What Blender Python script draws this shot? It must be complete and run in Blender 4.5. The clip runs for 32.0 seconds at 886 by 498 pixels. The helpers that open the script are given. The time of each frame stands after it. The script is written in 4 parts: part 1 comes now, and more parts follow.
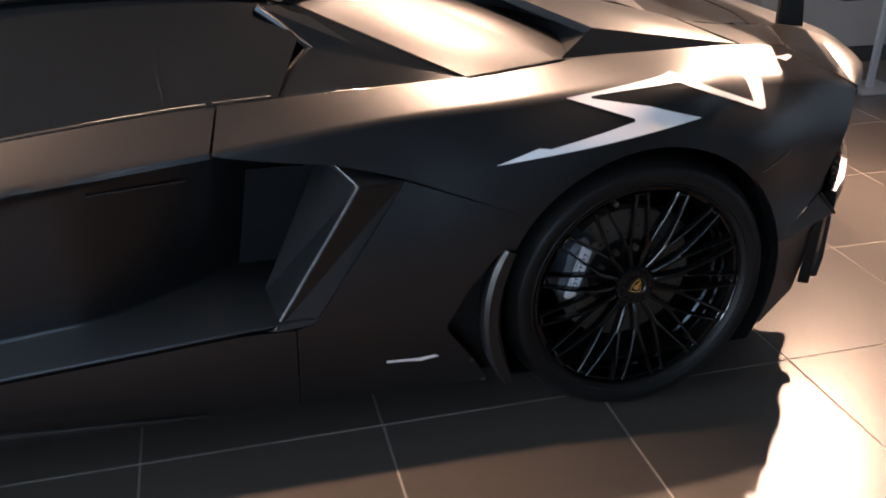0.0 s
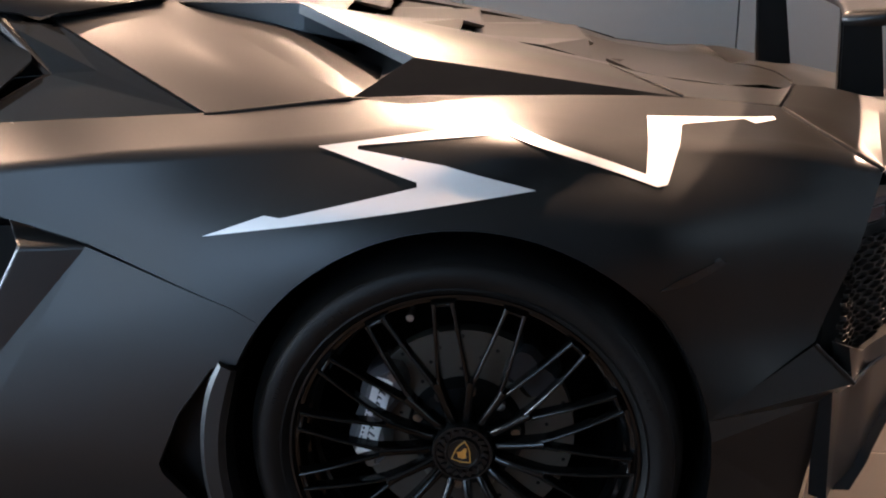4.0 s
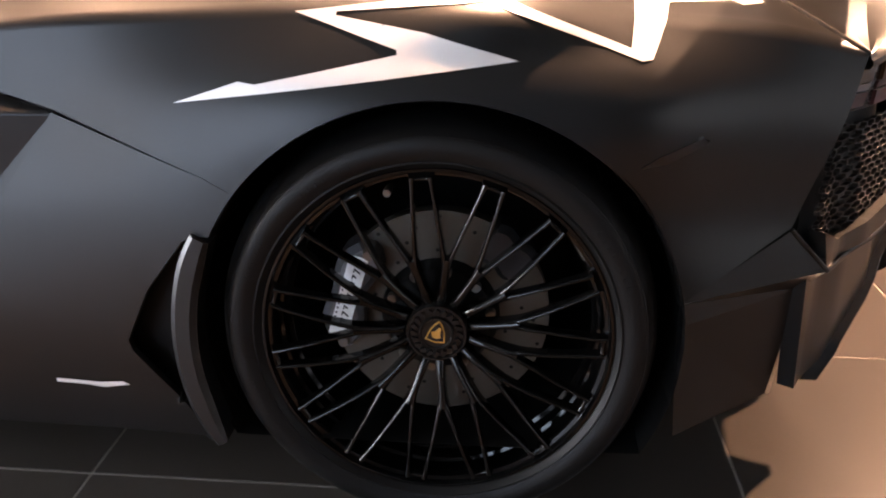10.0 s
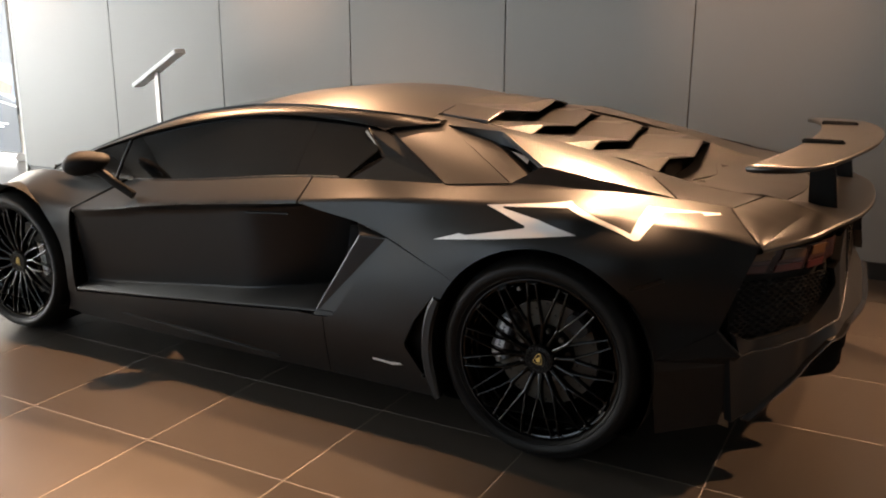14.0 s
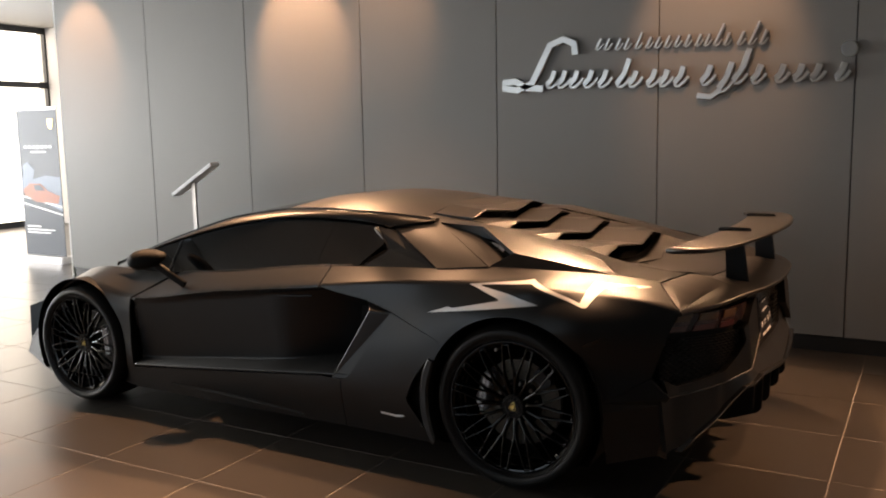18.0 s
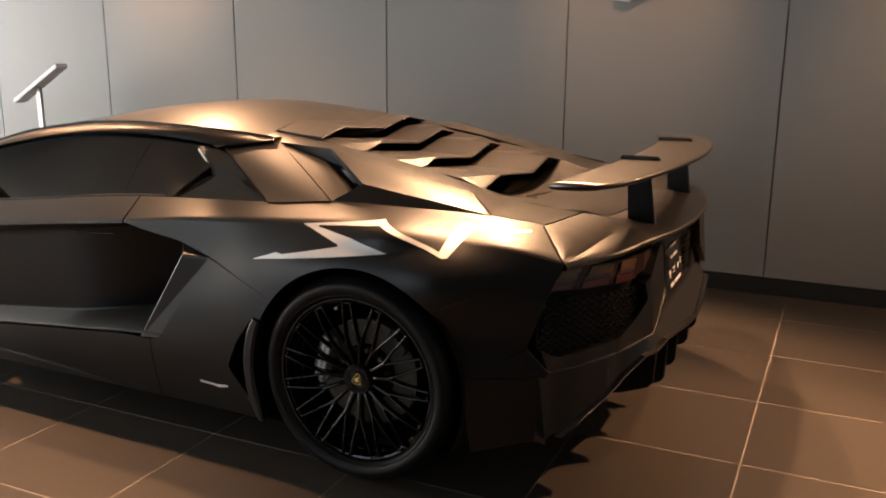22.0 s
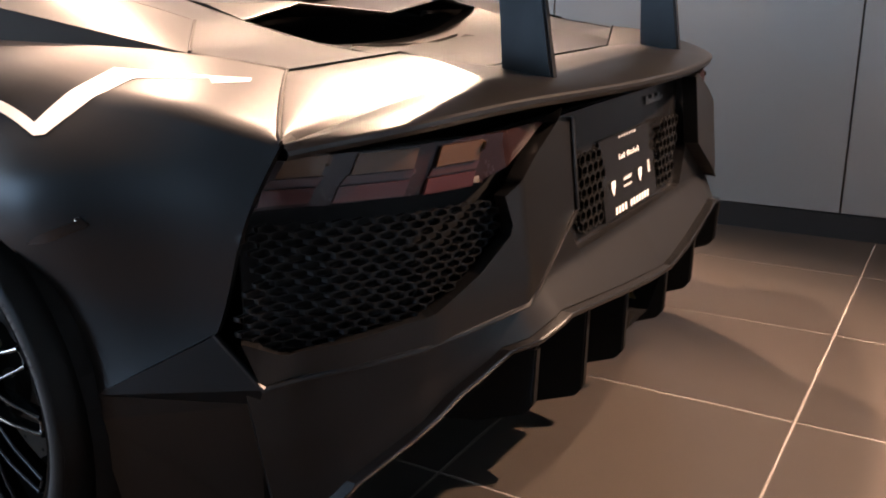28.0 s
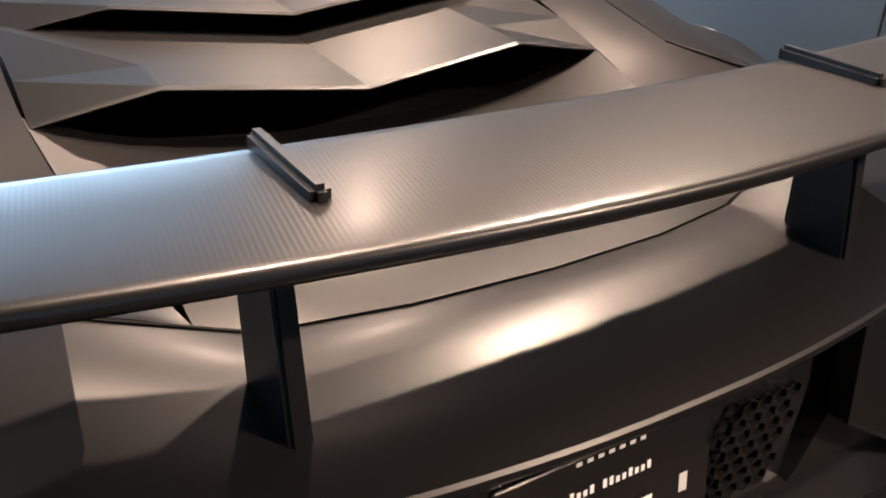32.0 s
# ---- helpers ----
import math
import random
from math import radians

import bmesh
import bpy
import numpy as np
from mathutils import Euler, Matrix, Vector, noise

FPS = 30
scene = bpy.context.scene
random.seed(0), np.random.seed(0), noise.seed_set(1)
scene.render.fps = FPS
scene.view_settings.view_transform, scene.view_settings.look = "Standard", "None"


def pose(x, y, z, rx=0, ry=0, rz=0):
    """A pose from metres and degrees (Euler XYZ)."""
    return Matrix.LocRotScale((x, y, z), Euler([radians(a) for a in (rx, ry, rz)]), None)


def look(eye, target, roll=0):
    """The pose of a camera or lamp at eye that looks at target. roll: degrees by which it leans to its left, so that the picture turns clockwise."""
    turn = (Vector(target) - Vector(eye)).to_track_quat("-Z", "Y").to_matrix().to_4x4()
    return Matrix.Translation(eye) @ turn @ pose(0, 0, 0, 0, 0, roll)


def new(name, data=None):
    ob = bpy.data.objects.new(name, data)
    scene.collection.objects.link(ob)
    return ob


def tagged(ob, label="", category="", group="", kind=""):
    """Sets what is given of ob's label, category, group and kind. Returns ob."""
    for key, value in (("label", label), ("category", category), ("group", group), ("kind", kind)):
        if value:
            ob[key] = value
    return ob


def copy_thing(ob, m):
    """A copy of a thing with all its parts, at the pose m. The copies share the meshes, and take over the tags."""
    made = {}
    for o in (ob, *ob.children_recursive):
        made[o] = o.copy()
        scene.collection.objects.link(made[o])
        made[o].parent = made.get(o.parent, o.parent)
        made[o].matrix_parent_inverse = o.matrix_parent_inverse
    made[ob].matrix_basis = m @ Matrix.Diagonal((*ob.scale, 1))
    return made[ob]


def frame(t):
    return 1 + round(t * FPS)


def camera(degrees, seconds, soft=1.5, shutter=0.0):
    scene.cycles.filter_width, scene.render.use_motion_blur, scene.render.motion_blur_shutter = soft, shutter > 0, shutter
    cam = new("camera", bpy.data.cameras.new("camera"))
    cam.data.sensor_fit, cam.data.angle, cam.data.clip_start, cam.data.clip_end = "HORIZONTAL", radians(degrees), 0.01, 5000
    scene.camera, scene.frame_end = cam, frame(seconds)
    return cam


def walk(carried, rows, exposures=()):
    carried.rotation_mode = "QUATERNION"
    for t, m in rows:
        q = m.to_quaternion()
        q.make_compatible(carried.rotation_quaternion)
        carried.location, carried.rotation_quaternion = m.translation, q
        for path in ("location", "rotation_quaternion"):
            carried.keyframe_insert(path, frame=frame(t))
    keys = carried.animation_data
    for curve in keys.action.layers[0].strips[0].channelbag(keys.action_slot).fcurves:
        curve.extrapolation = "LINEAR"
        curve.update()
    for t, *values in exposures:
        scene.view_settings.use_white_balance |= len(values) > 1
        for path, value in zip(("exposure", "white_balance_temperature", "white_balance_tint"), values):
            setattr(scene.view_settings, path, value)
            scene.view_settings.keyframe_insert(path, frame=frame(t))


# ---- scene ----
cam = camera(53.64, 32.0, soft=2.0)


def view(x, y, z, yaw, pitch, roll):
    """A pose from the eye, the heading, the pitch and the lean about the line of sight."""
    return pose(x, y, z, 90 + pitch, 0, yaw) @ pose(0, 0, 0, 0, 0, roll)


# seconds, eye (m), yaw, pitch, roll (degrees)
PATH = [
    (0, -0.990, -2.744, 1.443, -15.13, -26.59, 0.33),
    (0.5, -0.769, -2.723, 1.466, -15.83, -25.02, 0.65),
    (1, -0.517, -2.791, 1.499, -10.65, -21.99, 0.90),
    (1.5, -0.348, -2.833, 1.509, -7.03, -18.65, -0.25),
    (2, -0.161, -2.760, 1.477, -3.97, -17.09, -0.17),
    (2.5, 0.015, -2.701, 1.450, -0.58, -16.80, -0.50),
    (3, 0.175, -2.651, 1.393, 3.81, -17.09, -0.83),
    (3.5, 0.208, -2.509, 1.294, 6.56, -17.38, -1.41),
    (4, 0.117, -2.240, 1.101, 6.34, -17.29, -1.47),
    (4.5, 0.074, -2.111, 0.897, 5.57, -16.50, -1.45),
    (6.5, 0.026, -1.876, 0.525, 2.15, -7.00, -0.87),
    (7, 0.015, -1.771, 0.493, 1.29, -6.08, -1.12),
    (7.5, 0.014, -1.723, 0.473, 1.01, -5.73, -0.75),
    (8, 0.012, -1.712, 0.476, 0.43, -6.75, -0.29),
    (8.5, 0.014, -1.740, 0.494, 0.30, -7.36, -0.07),
    (9, 0.019, -1.882, 0.564, -0.32, -8.76, 0.46),
    (9.5, 0.044, -2.058, 0.800, 1.78, -15.38, 0.24),
    (10, 0.108, -2.250, 1.004, 4.44, -21.40, 0.44),
    (10.5, 0.229, -2.483, 1.199, 6.84, -23.14, -0.03),
    (11, 0.279, -2.632, 1.304, 6.15, -23.74, 0.80),
    (11.5, 0.313, -2.822, 1.379, 6.99, -22.84, 1.83),
    (12, 0.399, -2.991, 1.426, 10.39, -20.90, 1.69),
    (12.5, 0.615, -3.095, 1.444, 16.25, -19.75, 1.08),
    (13, 0.719, -3.239, 1.475, 19.91, -18.50, 0.88),
    (13.5, 0.855, -3.420, 1.464, 24.93, -15.74, 0.19),
    (14, 1.018, -3.557, 1.445, 28.18, -14.40, 0.19),
    (14.5, 1.141, -3.647, 1.456, 29.83, -14.86, -0.50),
    (16.5, 1.421, -4.121, 1.498, 29.62, -10.82, 0.04),
    (17, 1.453, -4.172, 1.512, 28.38, -7.86, -0.22),
    (17.5, 1.478, -4.199, 1.519, 28.47, -7.40, -0.86),
    (18, 1.483, -4.197, 1.515, 29.26, -7.86, -1.01),
    (18.5, 1.485, -4.188, 1.509, 29.44, -8.86, -0.77),
    (19, 1.484, -4.177, 1.507, 29.47, -9.77, -0.64),
    (19.5, 1.480, -4.178, 1.507, 29.64, -10.05, -0.46),
    (20, 1.473, -4.178, 1.505, 29.72, -10.38, -0.24),
    (20.5, 1.451, -4.082, 1.491, 29.44, -11.84, -0.31),
    (21, 1.378, -3.842, 1.476, 27.69, -12.60, -0.52),
    (21.5, 1.337, -3.607, 1.470, 25.40, -12.74, -0.60),
    (22, 1.392, -3.331, 1.455, 24.71, -13.48, 0.46),
    (22.5, 1.440, -3.100, 1.443, 24.74, -14.77, 0.94),
    (23, 1.433, -2.806, 1.422, 24.86, -16.21, 0.78),
    (23.5, 1.436, -2.582, 1.395, 25.35, -17.37, 0.95),
    (24, 1.493, -2.326, 1.369, 27.78, -18.44, 1.52),
    (24.5, 1.508, -2.128, 1.307, 29.85, -19.30, 0.57),
    (25, 1.442, -1.905, 1.218, 30.14, -20.35, -0.35),
    (25.5, 1.388, -1.736, 1.024, 29.19, -18.40, 1.07),
    (26, 1.416, -1.723, 0.835, 30.40, -10.50, 1.95),
    (26.5, 1.439, -1.712, 0.718, 31.70, -7.85, 0.87),
    (28.5, 1.412, -1.710, 1.146, 30.39, -21.46, -0.71),
    (29, 1.368, -1.706, 1.271, 29.64, -25.31, 0.79),
    (29.5, 1.350, -1.524, 1.304, 32.30, -27.50, 3.15),
    (30, 1.348, -1.312, 1.328, 36.65, -27.29, 4.01),
    (30.5, 1.302, -1.124, 1.324, 39.42, -26.20, 3.30),
    (31, 1.250, -0.952, 1.330, 42.76, -26.12, 2.93),
    (31.5, 1.272, -0.776, 1.324, 48.80, -26.91, 3.21),
    (32, 1.344, -0.556, 1.326, 57.51, -28.00, 2.46),
]
# the film camera's own exposure (stops) and white balance
EXPOSURES = [(0, 1.3, 6700, 13), (2, 1.25, 6900, 12), (4, 1.4, 6700, 11), (5.5, 2.2, 8400, 24), (7, 4.4, 11500, 40), (8, 4.2, 12000, 42), (9, 3.85, 11500, 40), (10, 2.0, 8400, 24), (11, 1.75, 7300, 17), (13, 1.5, 6900, 14), (14.5, 0.4, 10600, 19),
             (17, 0.05, 9900, 20), (20, 0.1, 9900, 20), (21, 0.2, 11000, 22), (22, 0.6, 10300, 21), (24, 0.8, 7900, 13), (25, 0.62, 7500, 14), (26, 2.15, 7700, 14), (26.5, 2.1, 7400, 14), (28.5, 1.4, 6700, 12), (29.5, 1.2, 6600, 10), (31, 0.6, 6000, 8), (32, 0.62, 5900, 4)]
walk(cam, [(t, view(*p)) for t, *p in PATH], exposures=EXPOSURES)

# ---- light ----
world = bpy.data.worlds.new("daylight")
scene.world = world
world.use_nodes = True
sky = world.node_tree.nodes.new("ShaderNodeTexSky")
sky.sky_type, sky.sun_disc = "NISHITA", False
sky.sun_elevation, sky.sun_rotation = radians(35), radians(200)
world.node_tree.links.new(sky.outputs[0], world.node_tree.nodes["Background"].inputs[0])
world.node_tree.nodes["Background"].inputs[1].default_value = 0.12

WARM = (1.0, 0.67, 0.48)


def spot(x, y, z, tx, ty, tz, watts, angle, blend=0.6, size=0.04):
    lamp = bpy.data.lights.new("track_spot", "SPOT")
    lamp.energy, lamp.spot_size, lamp.spot_blend, lamp.shadow_soft_size, lamp.color = watts, radians(angle), blend, size, WARM
    ob = new("spot_beam", lamp)
    ob.matrix_world = look((x, y, z), (tx, ty, tz))
    return ob


CEIL = 3.3
# (lamp x, y; aim x, y, z; watts; beam)
SPOTS = [
    (-6.1, 1.3, -6.1, 1.98, 2.4, 60, 60), (-3.35, 1.3, -3.35, 1.98, 2.4, 95, 62), (-2.45, 1.3, -2.45, 1.98, 2.5, 28, 60), (0.15, 1.2, 0.15, 1.98, 2.2, 50, 60), (2.2, 1.3, 2.2, 1.98, 1.9, 62, 70),
    (-2.6, 1.35, -2.2, 0.1, 0.7, 230, 104), (-1.35, 0.35, -1.15, 0.05, 0.9, 45, 56), (-0.30, 1.32, 0.1, 0.0, 0.8, 460, 80), (0.12, -0.04, 0.15, -0.40, 0.0, 430, 85),
    (2.05, 0.4, 1.75, 0.2, 0.0, 190, 52), (2.9, 1.5, 0.8, -1.05, 0.0, 600, 49), (-1.7, 1.0, -2.0, -2.6, 0.0, 1200, 46),
    (-2.9, -0.48, -1.9, -1.6, 0.0, 600, 62),
]
for lx, ly, ax, ay, az, watts, angle in SPOTS:
    spot(lx, ly, CEIL - 0.24, ax, ay, az, watts, angle)


def window_light(x, y, z, tx, ty, tz, w, h, watts):
    lamp = bpy.data.lights.new("window_light", "AREA")
    lamp.shape, lamp.size, lamp.size_y, lamp.energy, lamp.color = "RECTANGLE", w, h, watts, (0.50, 0.72, 1.0)
    ob = new("window_daylight", lamp)
    ob.matrix_world = look((x, y, z), (tx, ty, tz))
    return ob


window_light(-11.6, -0.2, 1.6, 0, -0.2, 1.6, 7.0, 2.8, 1000)


# ---- materials ----
def mat(name, color, rough=0.5, metal=0.0, vary=0.15, scale=6.0, fine=180.0, bump=0.02, spec=0.5, coat=0.0, rvary=0.1, bump_dist=0.002, coat_rough=0.08):
    """A procedural surface: colour and gloss vary at a coarse and a fine scale, with slight relief."""
    m = bpy.data.materials.new(name)
    m.use_nodes = True
    nt = m.node_tree
    p = nt.nodes["Principled BSDF"]
    tc = nt.nodes.new("ShaderNodeTexCoord")
    big, small = nt.nodes.new("ShaderNodeTexNoise"), nt.nodes.new("ShaderNodeTexNoise")
    big.inputs["Scale"].default_value, small.inputs["Scale"].default_value = scale, fine
    big.inputs["Detail"].default_value, small.inputs["Detail"].default_value = 4, 2
    for n in (big, small):
        nt.links.new(tc.outputs["Object"], n.inputs["Vector"])
    mix = nt.nodes.new("ShaderNodeMix")
    mix.data_type = "RGBA"
    add = nt.nodes.new("ShaderNodeMath")
    add.operation = "MULTIPLY_ADD"
    add.inputs[1].default_value, add.inputs[2].default_value = 0.4, 0.0
    nt.links.new(small.outputs[0], add.inputs[0])
    sm = nt.nodes.new("ShaderNodeMath")
    sm.operation = "MULTIPLY_ADD"
    sm.inputs[1].default_value = 0.6
    nt.links.new(big.outputs[0], sm.inputs[0])
    nt.links.new(add.outputs[0], sm.inputs[2])
    nt.links.new(sm.outputs[0], mix.inputs[0])
    c = Vector(color)
    mix.inputs[6].default_value = (*(c * (1 - vary)), 1)
    mix.inputs[7].default_value = (*(c * (1 + vary)), 1)
    nt.links.new(mix.outputs[2], p.inputs["Base Color"])
    rr = nt.nodes.new("ShaderNodeMapRange")
    rr.inputs["To Min"].default_value, rr.inputs["To Max"].default_value = max(0.02, rough - rvary), min(1, rough + rvary)
    nt.links.new(sm.outputs[0], rr.inputs["Value"])
    nt.links.new(rr.outputs[0], p.inputs["Roughness"])
    p.inputs["Metallic"].default_value, p.inputs["Specular IOR Level"].default_value = metal, spec
    p.inputs["Coat Weight"].default_value, p.inputs["Coat Roughness"].default_value = coat, coat_rough
    if bump:
        b = nt.nodes.new("ShaderNodeBump")
        b.inputs["Strength"].default_value, b.inputs["Distance"].default_value = bump, bump_dist
        nt.links.new(small.outputs[0], b.inputs["Height"])
        nt.links.new(b.outputs[0], p.inputs["Normal"])
    return m


PAINT = mat("satin_black_paint", (0.0055, 0.0055, 0.0057), 0.37, metal=0.0, spec=0.35, coat=0.06, coat_rough=0.2, vary=0.06, scale=2.5, fine=900, bump=0.03, rvary=0.03, bump_dist=0.0005)
TRIM = mat("gloss_black_trim", (0.008, 0.008, 0.0085), 0.22, vary=0.1, bump=0.0, coat=0.15, spec=0.4)
DARK = mat("matte_black_plastic", (0.0055, 0.0055, 0.0054), 0.62, vary=0.2, fine=400, bump=0.1, spec=0.14)
MESH = mat("black_grille_mesh", (0.006, 0.006, 0.006), 0.45, vary=0.2, bump=0.0, spec=0.18)
RUBBER = mat("tyre_rubber", (0.0048, 0.0047, 0.0046), 0.5, spec=0.18, vary=0.2, scale=30, fine=500, bump=0.15)
RIM = mat("gloss_black_rim", (0.003, 0.0029, 0.0028), 0.11, vary=0.1, bump=0.0, coat=0.15, spec=0.26)
HUB = mat("satin_black_hub", (0.005, 0.005, 0.005), 0.34, vary=0.2, fine=600, bump=0.03, spec=0.3)
GLASS = mat("tinted_window_glass", (0.004, 0.0045, 0.005), 0.07, vary=0.05, bump=0.0, spec=0.5, rvary=0.01)
SILVER = mat("silver_caliper_paint", (0.15, 0.152, 0.158), 0.42, metal=0.5, vary=0.1, bump=0.02)
DISC = mat("brake_disc_ceramic", (0.090, 0.078, 0.064), 0.5, metal=0.5, vary=0.2, scale=14, bump=0.05)
PIPE = mat("heat_tinted_steel", (0.46, 0.33, 0.15), 0.34, metal=0.9, vary=0.3, scale=25)
STEEL = mat("bolt_steel", (0.22, 0.20, 0.18), 0.35, metal=0.9, vary=0.15)
WHITE = mat("silver_white_decal", (0.74, 0.72, 0.70), 0.42, metal=0.25, vary=0.04, bump=0.01)
GOLD = mat("gold_badge", (0.75, 0.52, 0.16), 0.3, metal=0.9, vary=0.1)
CHROME = mat("polished_steel", (0.62, 0.61, 0.60), 0.18, metal=1.0, vary=0.06, bump=0.0)
SIGN = mat("brushed_sign_metal", (0.60, 0.58, 0.55), 0.33, metal=0.9, vary=0.08, bump=0.02)
GREY_BAR = mat("grey_print", (0.5, 0.5, 0.5), 0.5, vary=0.05)


def carbon(name):
    m = mat(name, (0.0055, 0.0054, 0.0053), 0.36, metal=0.0, spec=0.38, coat=0.12, coat_rough=0.2, vary=0.05, scale=2.5, bump=0.0, rvary=0.03)
    nt = m.node_tree
    p, tc = nt.nodes["Principled BSDF"], nt.nodes["Texture Coordinate"]
    mp = nt.nodes.new("ShaderNodeMapping")
    mp.inputs["Rotation"].default_value = (0.0, 0.0, 0.25)
    mp.inputs["Scale"].default_value = (0.6, 1.0, 1.0)
    w = nt.nodes.new("ShaderNodeTexWave")
    w.bands_direction = "Y"
    w.inputs["Scale"].default_value, w.inputs["Distortion"].default_value = 70, 0.0
    b = nt.nodes.new("ShaderNodeBump")
    b.inputs["Strength"].default_value, b.inputs["Distance"].default_value = 0.16, 0.0004
    nt.links.new(tc.outputs["Object"], mp.inputs[0])
    nt.links.new(mp.outputs[0], w.inputs[0])
    nt.links.new(w.outputs[1], b.inputs["Height"])
    nt.links.new(b.outputs[0], p.inputs["Normal"])
    return m


CARBON = carbon("satin_carbon_weave")
WALL = mat("grey_wall_laminate", (0.23, 0.218, 0.208), 0.5, vary=0.05, scale=3, fine=260, bump=0.05, spec=0.4)
SKIRT = mat("black_plinth", (0.014, 0.013, 0.013), 0.5, vary=0.2)
GROUT = mat("light_grout", (0.25, 0.23, 0.21), 0.85, vary=0.15, fine=400, bump=0.2)
CEILING = mat("ceiling_paint", (0.30, 0.29, 0.28), 0.8, vary=0.1)
PLASTER = mat("white_plaster", (0.72, 0.71, 0.70), 0.7, vary=0.04)
FRAME = mat("dark_aluminium", (0.03, 0.032, 0.035), 0.4, metal=0.5)
PAPER = mat("white_sign_card", (0.85, 0.85, 0.84), 0.5, vary=0.03)
POST = mat("brushed_metal_post", (0.45, 0.43, 0.42), 0.4, metal=0.8, vary=0.08)


def tile_material():
    m = mat("dark_porcelain_tile", (0.048, 0.0405, 0.0345), 0.29, vary=0.18, scale=9, fine=320, bump=0.06, spec=0.5, rvary=0.04)
    nt = m.node_tree
    p = nt.nodes["Principled BSDF"]
    info = nt.nodes.new("ShaderNodeObjectInfo")
    hsv = nt.nodes.new("ShaderNodeHueSaturation")
    r = nt.nodes.new("ShaderNodeMapRange")
    r.inputs["To Min"].default_value, r.inputs["To Max"].default_value = 0.88, 1.12
    nt.links.new(info.outputs["Random"], r.inputs["Value"])
    nt.links.new(r.outputs[0], hsv.inputs["Value"])
    old = p.inputs["Base Color"].links[0].from_socket
    nt.links.new(old, hsv.inputs["Color"])
    nt.links.new(hsv.outputs[0], p.inputs["Base Color"])
    return m


TILE = tile_material()


def glowing(name, color, strength):
    m = bpy.data.materials.new(name)
    m.use_nodes = True
    p = m.node_tree.nodes["Principled BSDF"]
    p.inputs["Base Color"].default_value = (*color, 1)
    p.inputs["Emission Color"].default_value, p.inputs["Emission Strength"].default_value = (*color, 1), strength
    return m


# ---- mesh helpers ----
def part(name, bm, material, parent=None, label="", smooth=False):
    me = bpy.data.meshes.new(name)
    bm.to_mesh(me)
    bm.free()
    return placed(name, me, material, parent, label, smooth)


def placed(name, me, material, parent=None, label="", smooth=False):
    if material and not me.materials:
        me.materials.append(material)
    if smooth:
        me.polygons.foreach_set("use_smooth", [True] * len(me.polygons))
    ob = new(name, me)
    ob.parent = parent
    return tagged(ob, label)


def thing(name, label, category, group="", kind="", at=(0, 0, 0)):
    ob = new(name)
    ob.empty_display_size = 0.1
    ob.location = at
    return tagged(ob, label, category, group, kind)


def box(bm, x0, x1, y0, y1, z0, z1, bevel=0.0):
    made = bmesh.ops.create_cube(bm, size=1, matrix=Matrix.LocRotScale(((x0 + x1) / 2, (y0 + y1) / 2, (z0 + z1) / 2), None, (x1 - x0, y1 - y0, z1 - z0)))
    if bevel:
        edges = list({e for v in made["verts"] for e in v.link_edges})
        bmesh.ops.bevel(bm, geom=edges, offset=bevel, segments=2, affect="EDGES")
    return bm


def boxed(*a, **k):
    return box(bmesh.new(), *a, **k)


def plate(outline, thick, bevel=0.0):
    """A slab: outline is a list of 3D points in one plane or nearly so; it is thickened against its normal."""
    bm = bmesh.new()
    vs = [bm.verts.new(p) for p in outline]
    f = bm.faces.new(vs)
    f.normal_update()
    n = f.normal.copy()
    made = bmesh.ops.extrude_face_region(bm, geom=[f])
    for v in made["geom"]:
        if isinstance(v, bmesh.types.BMVert):
            v.co -= n * thick
    bmesh.ops.recalc_face_normals(bm, faces=bm.faces)
    if bevel:
        bmesh.ops.bevel(bm, geom=bm.edges[:], offset=bevel, segments=2, affect="EDGES")
    return bm


def lathe(profile, steps=96, axis="y", close=True):
    """Turns a profile of (radius, along) round the axis."""
    bm = bmesh.new()
    rings = []
    for r, a in profile:
        ring = []
        for k in range(steps):
            t = 2 * math.pi * k / steps
            ring.append(bm.verts.new((r * math.cos(t), a, r * math.sin(t))))
        rings.append(ring)
    n = len(profile)
    for i in range(n if close else n - 1):
        a, b = rings[i], rings[(i + 1) % n]
        for k in range(steps):
            bm.faces.new((a[k], a[(k + 1) % steps], b[(k + 1) % steps], b[k]))
    bmesh.ops.recalc_face_normals(bm, faces=bm.faces)
    return bm


def creased(bm, angle):
    """Keeps edges sharper than the angle hard under smooth shading."""
    for e in bm.edges:
        e.smooth = e.calc_face_angle(0) < angle
    return bm


def bar(points, width, depth, up=(0, -1, 0), taper=None):
    """A bar of rectangular section along points; up is the direction of its depth."""
    bm = bmesh.new()
    rings = []
    up = Vector(up).normalized()
    for i, p in enumerate(points):
        p = Vector(p)
        a = Vector(points[max(0, i - 1)])
        b = Vector(points[min(len(points) - 1, i + 1)])
        side = (b - a).cross(up).normalized()
        k = taper[i] if taper else 1.0
        w, d = width * k / 2, depth / 2
        c = min(w, d) * 0.45
        rings.append([bm.verts.new(p + side * sx + up * sy) for sx, sy in (
            (-w, -d), (w, -d), (w, d - c), (w - c, d), (-w + c, d), (-w, d - c))])
    for a, b in zip(rings, rings[1:]):
        for k in range(6):
            bm.faces.new((a[k], a[(k + 1) % 6], b[(k + 1) % 6], b[k]))
    bm.faces.new(rings[0][::-1]), bm.faces.new(rings[-1])
    bmesh.ops.recalc_face_normals(bm, faces=bm.faces)
    return bm


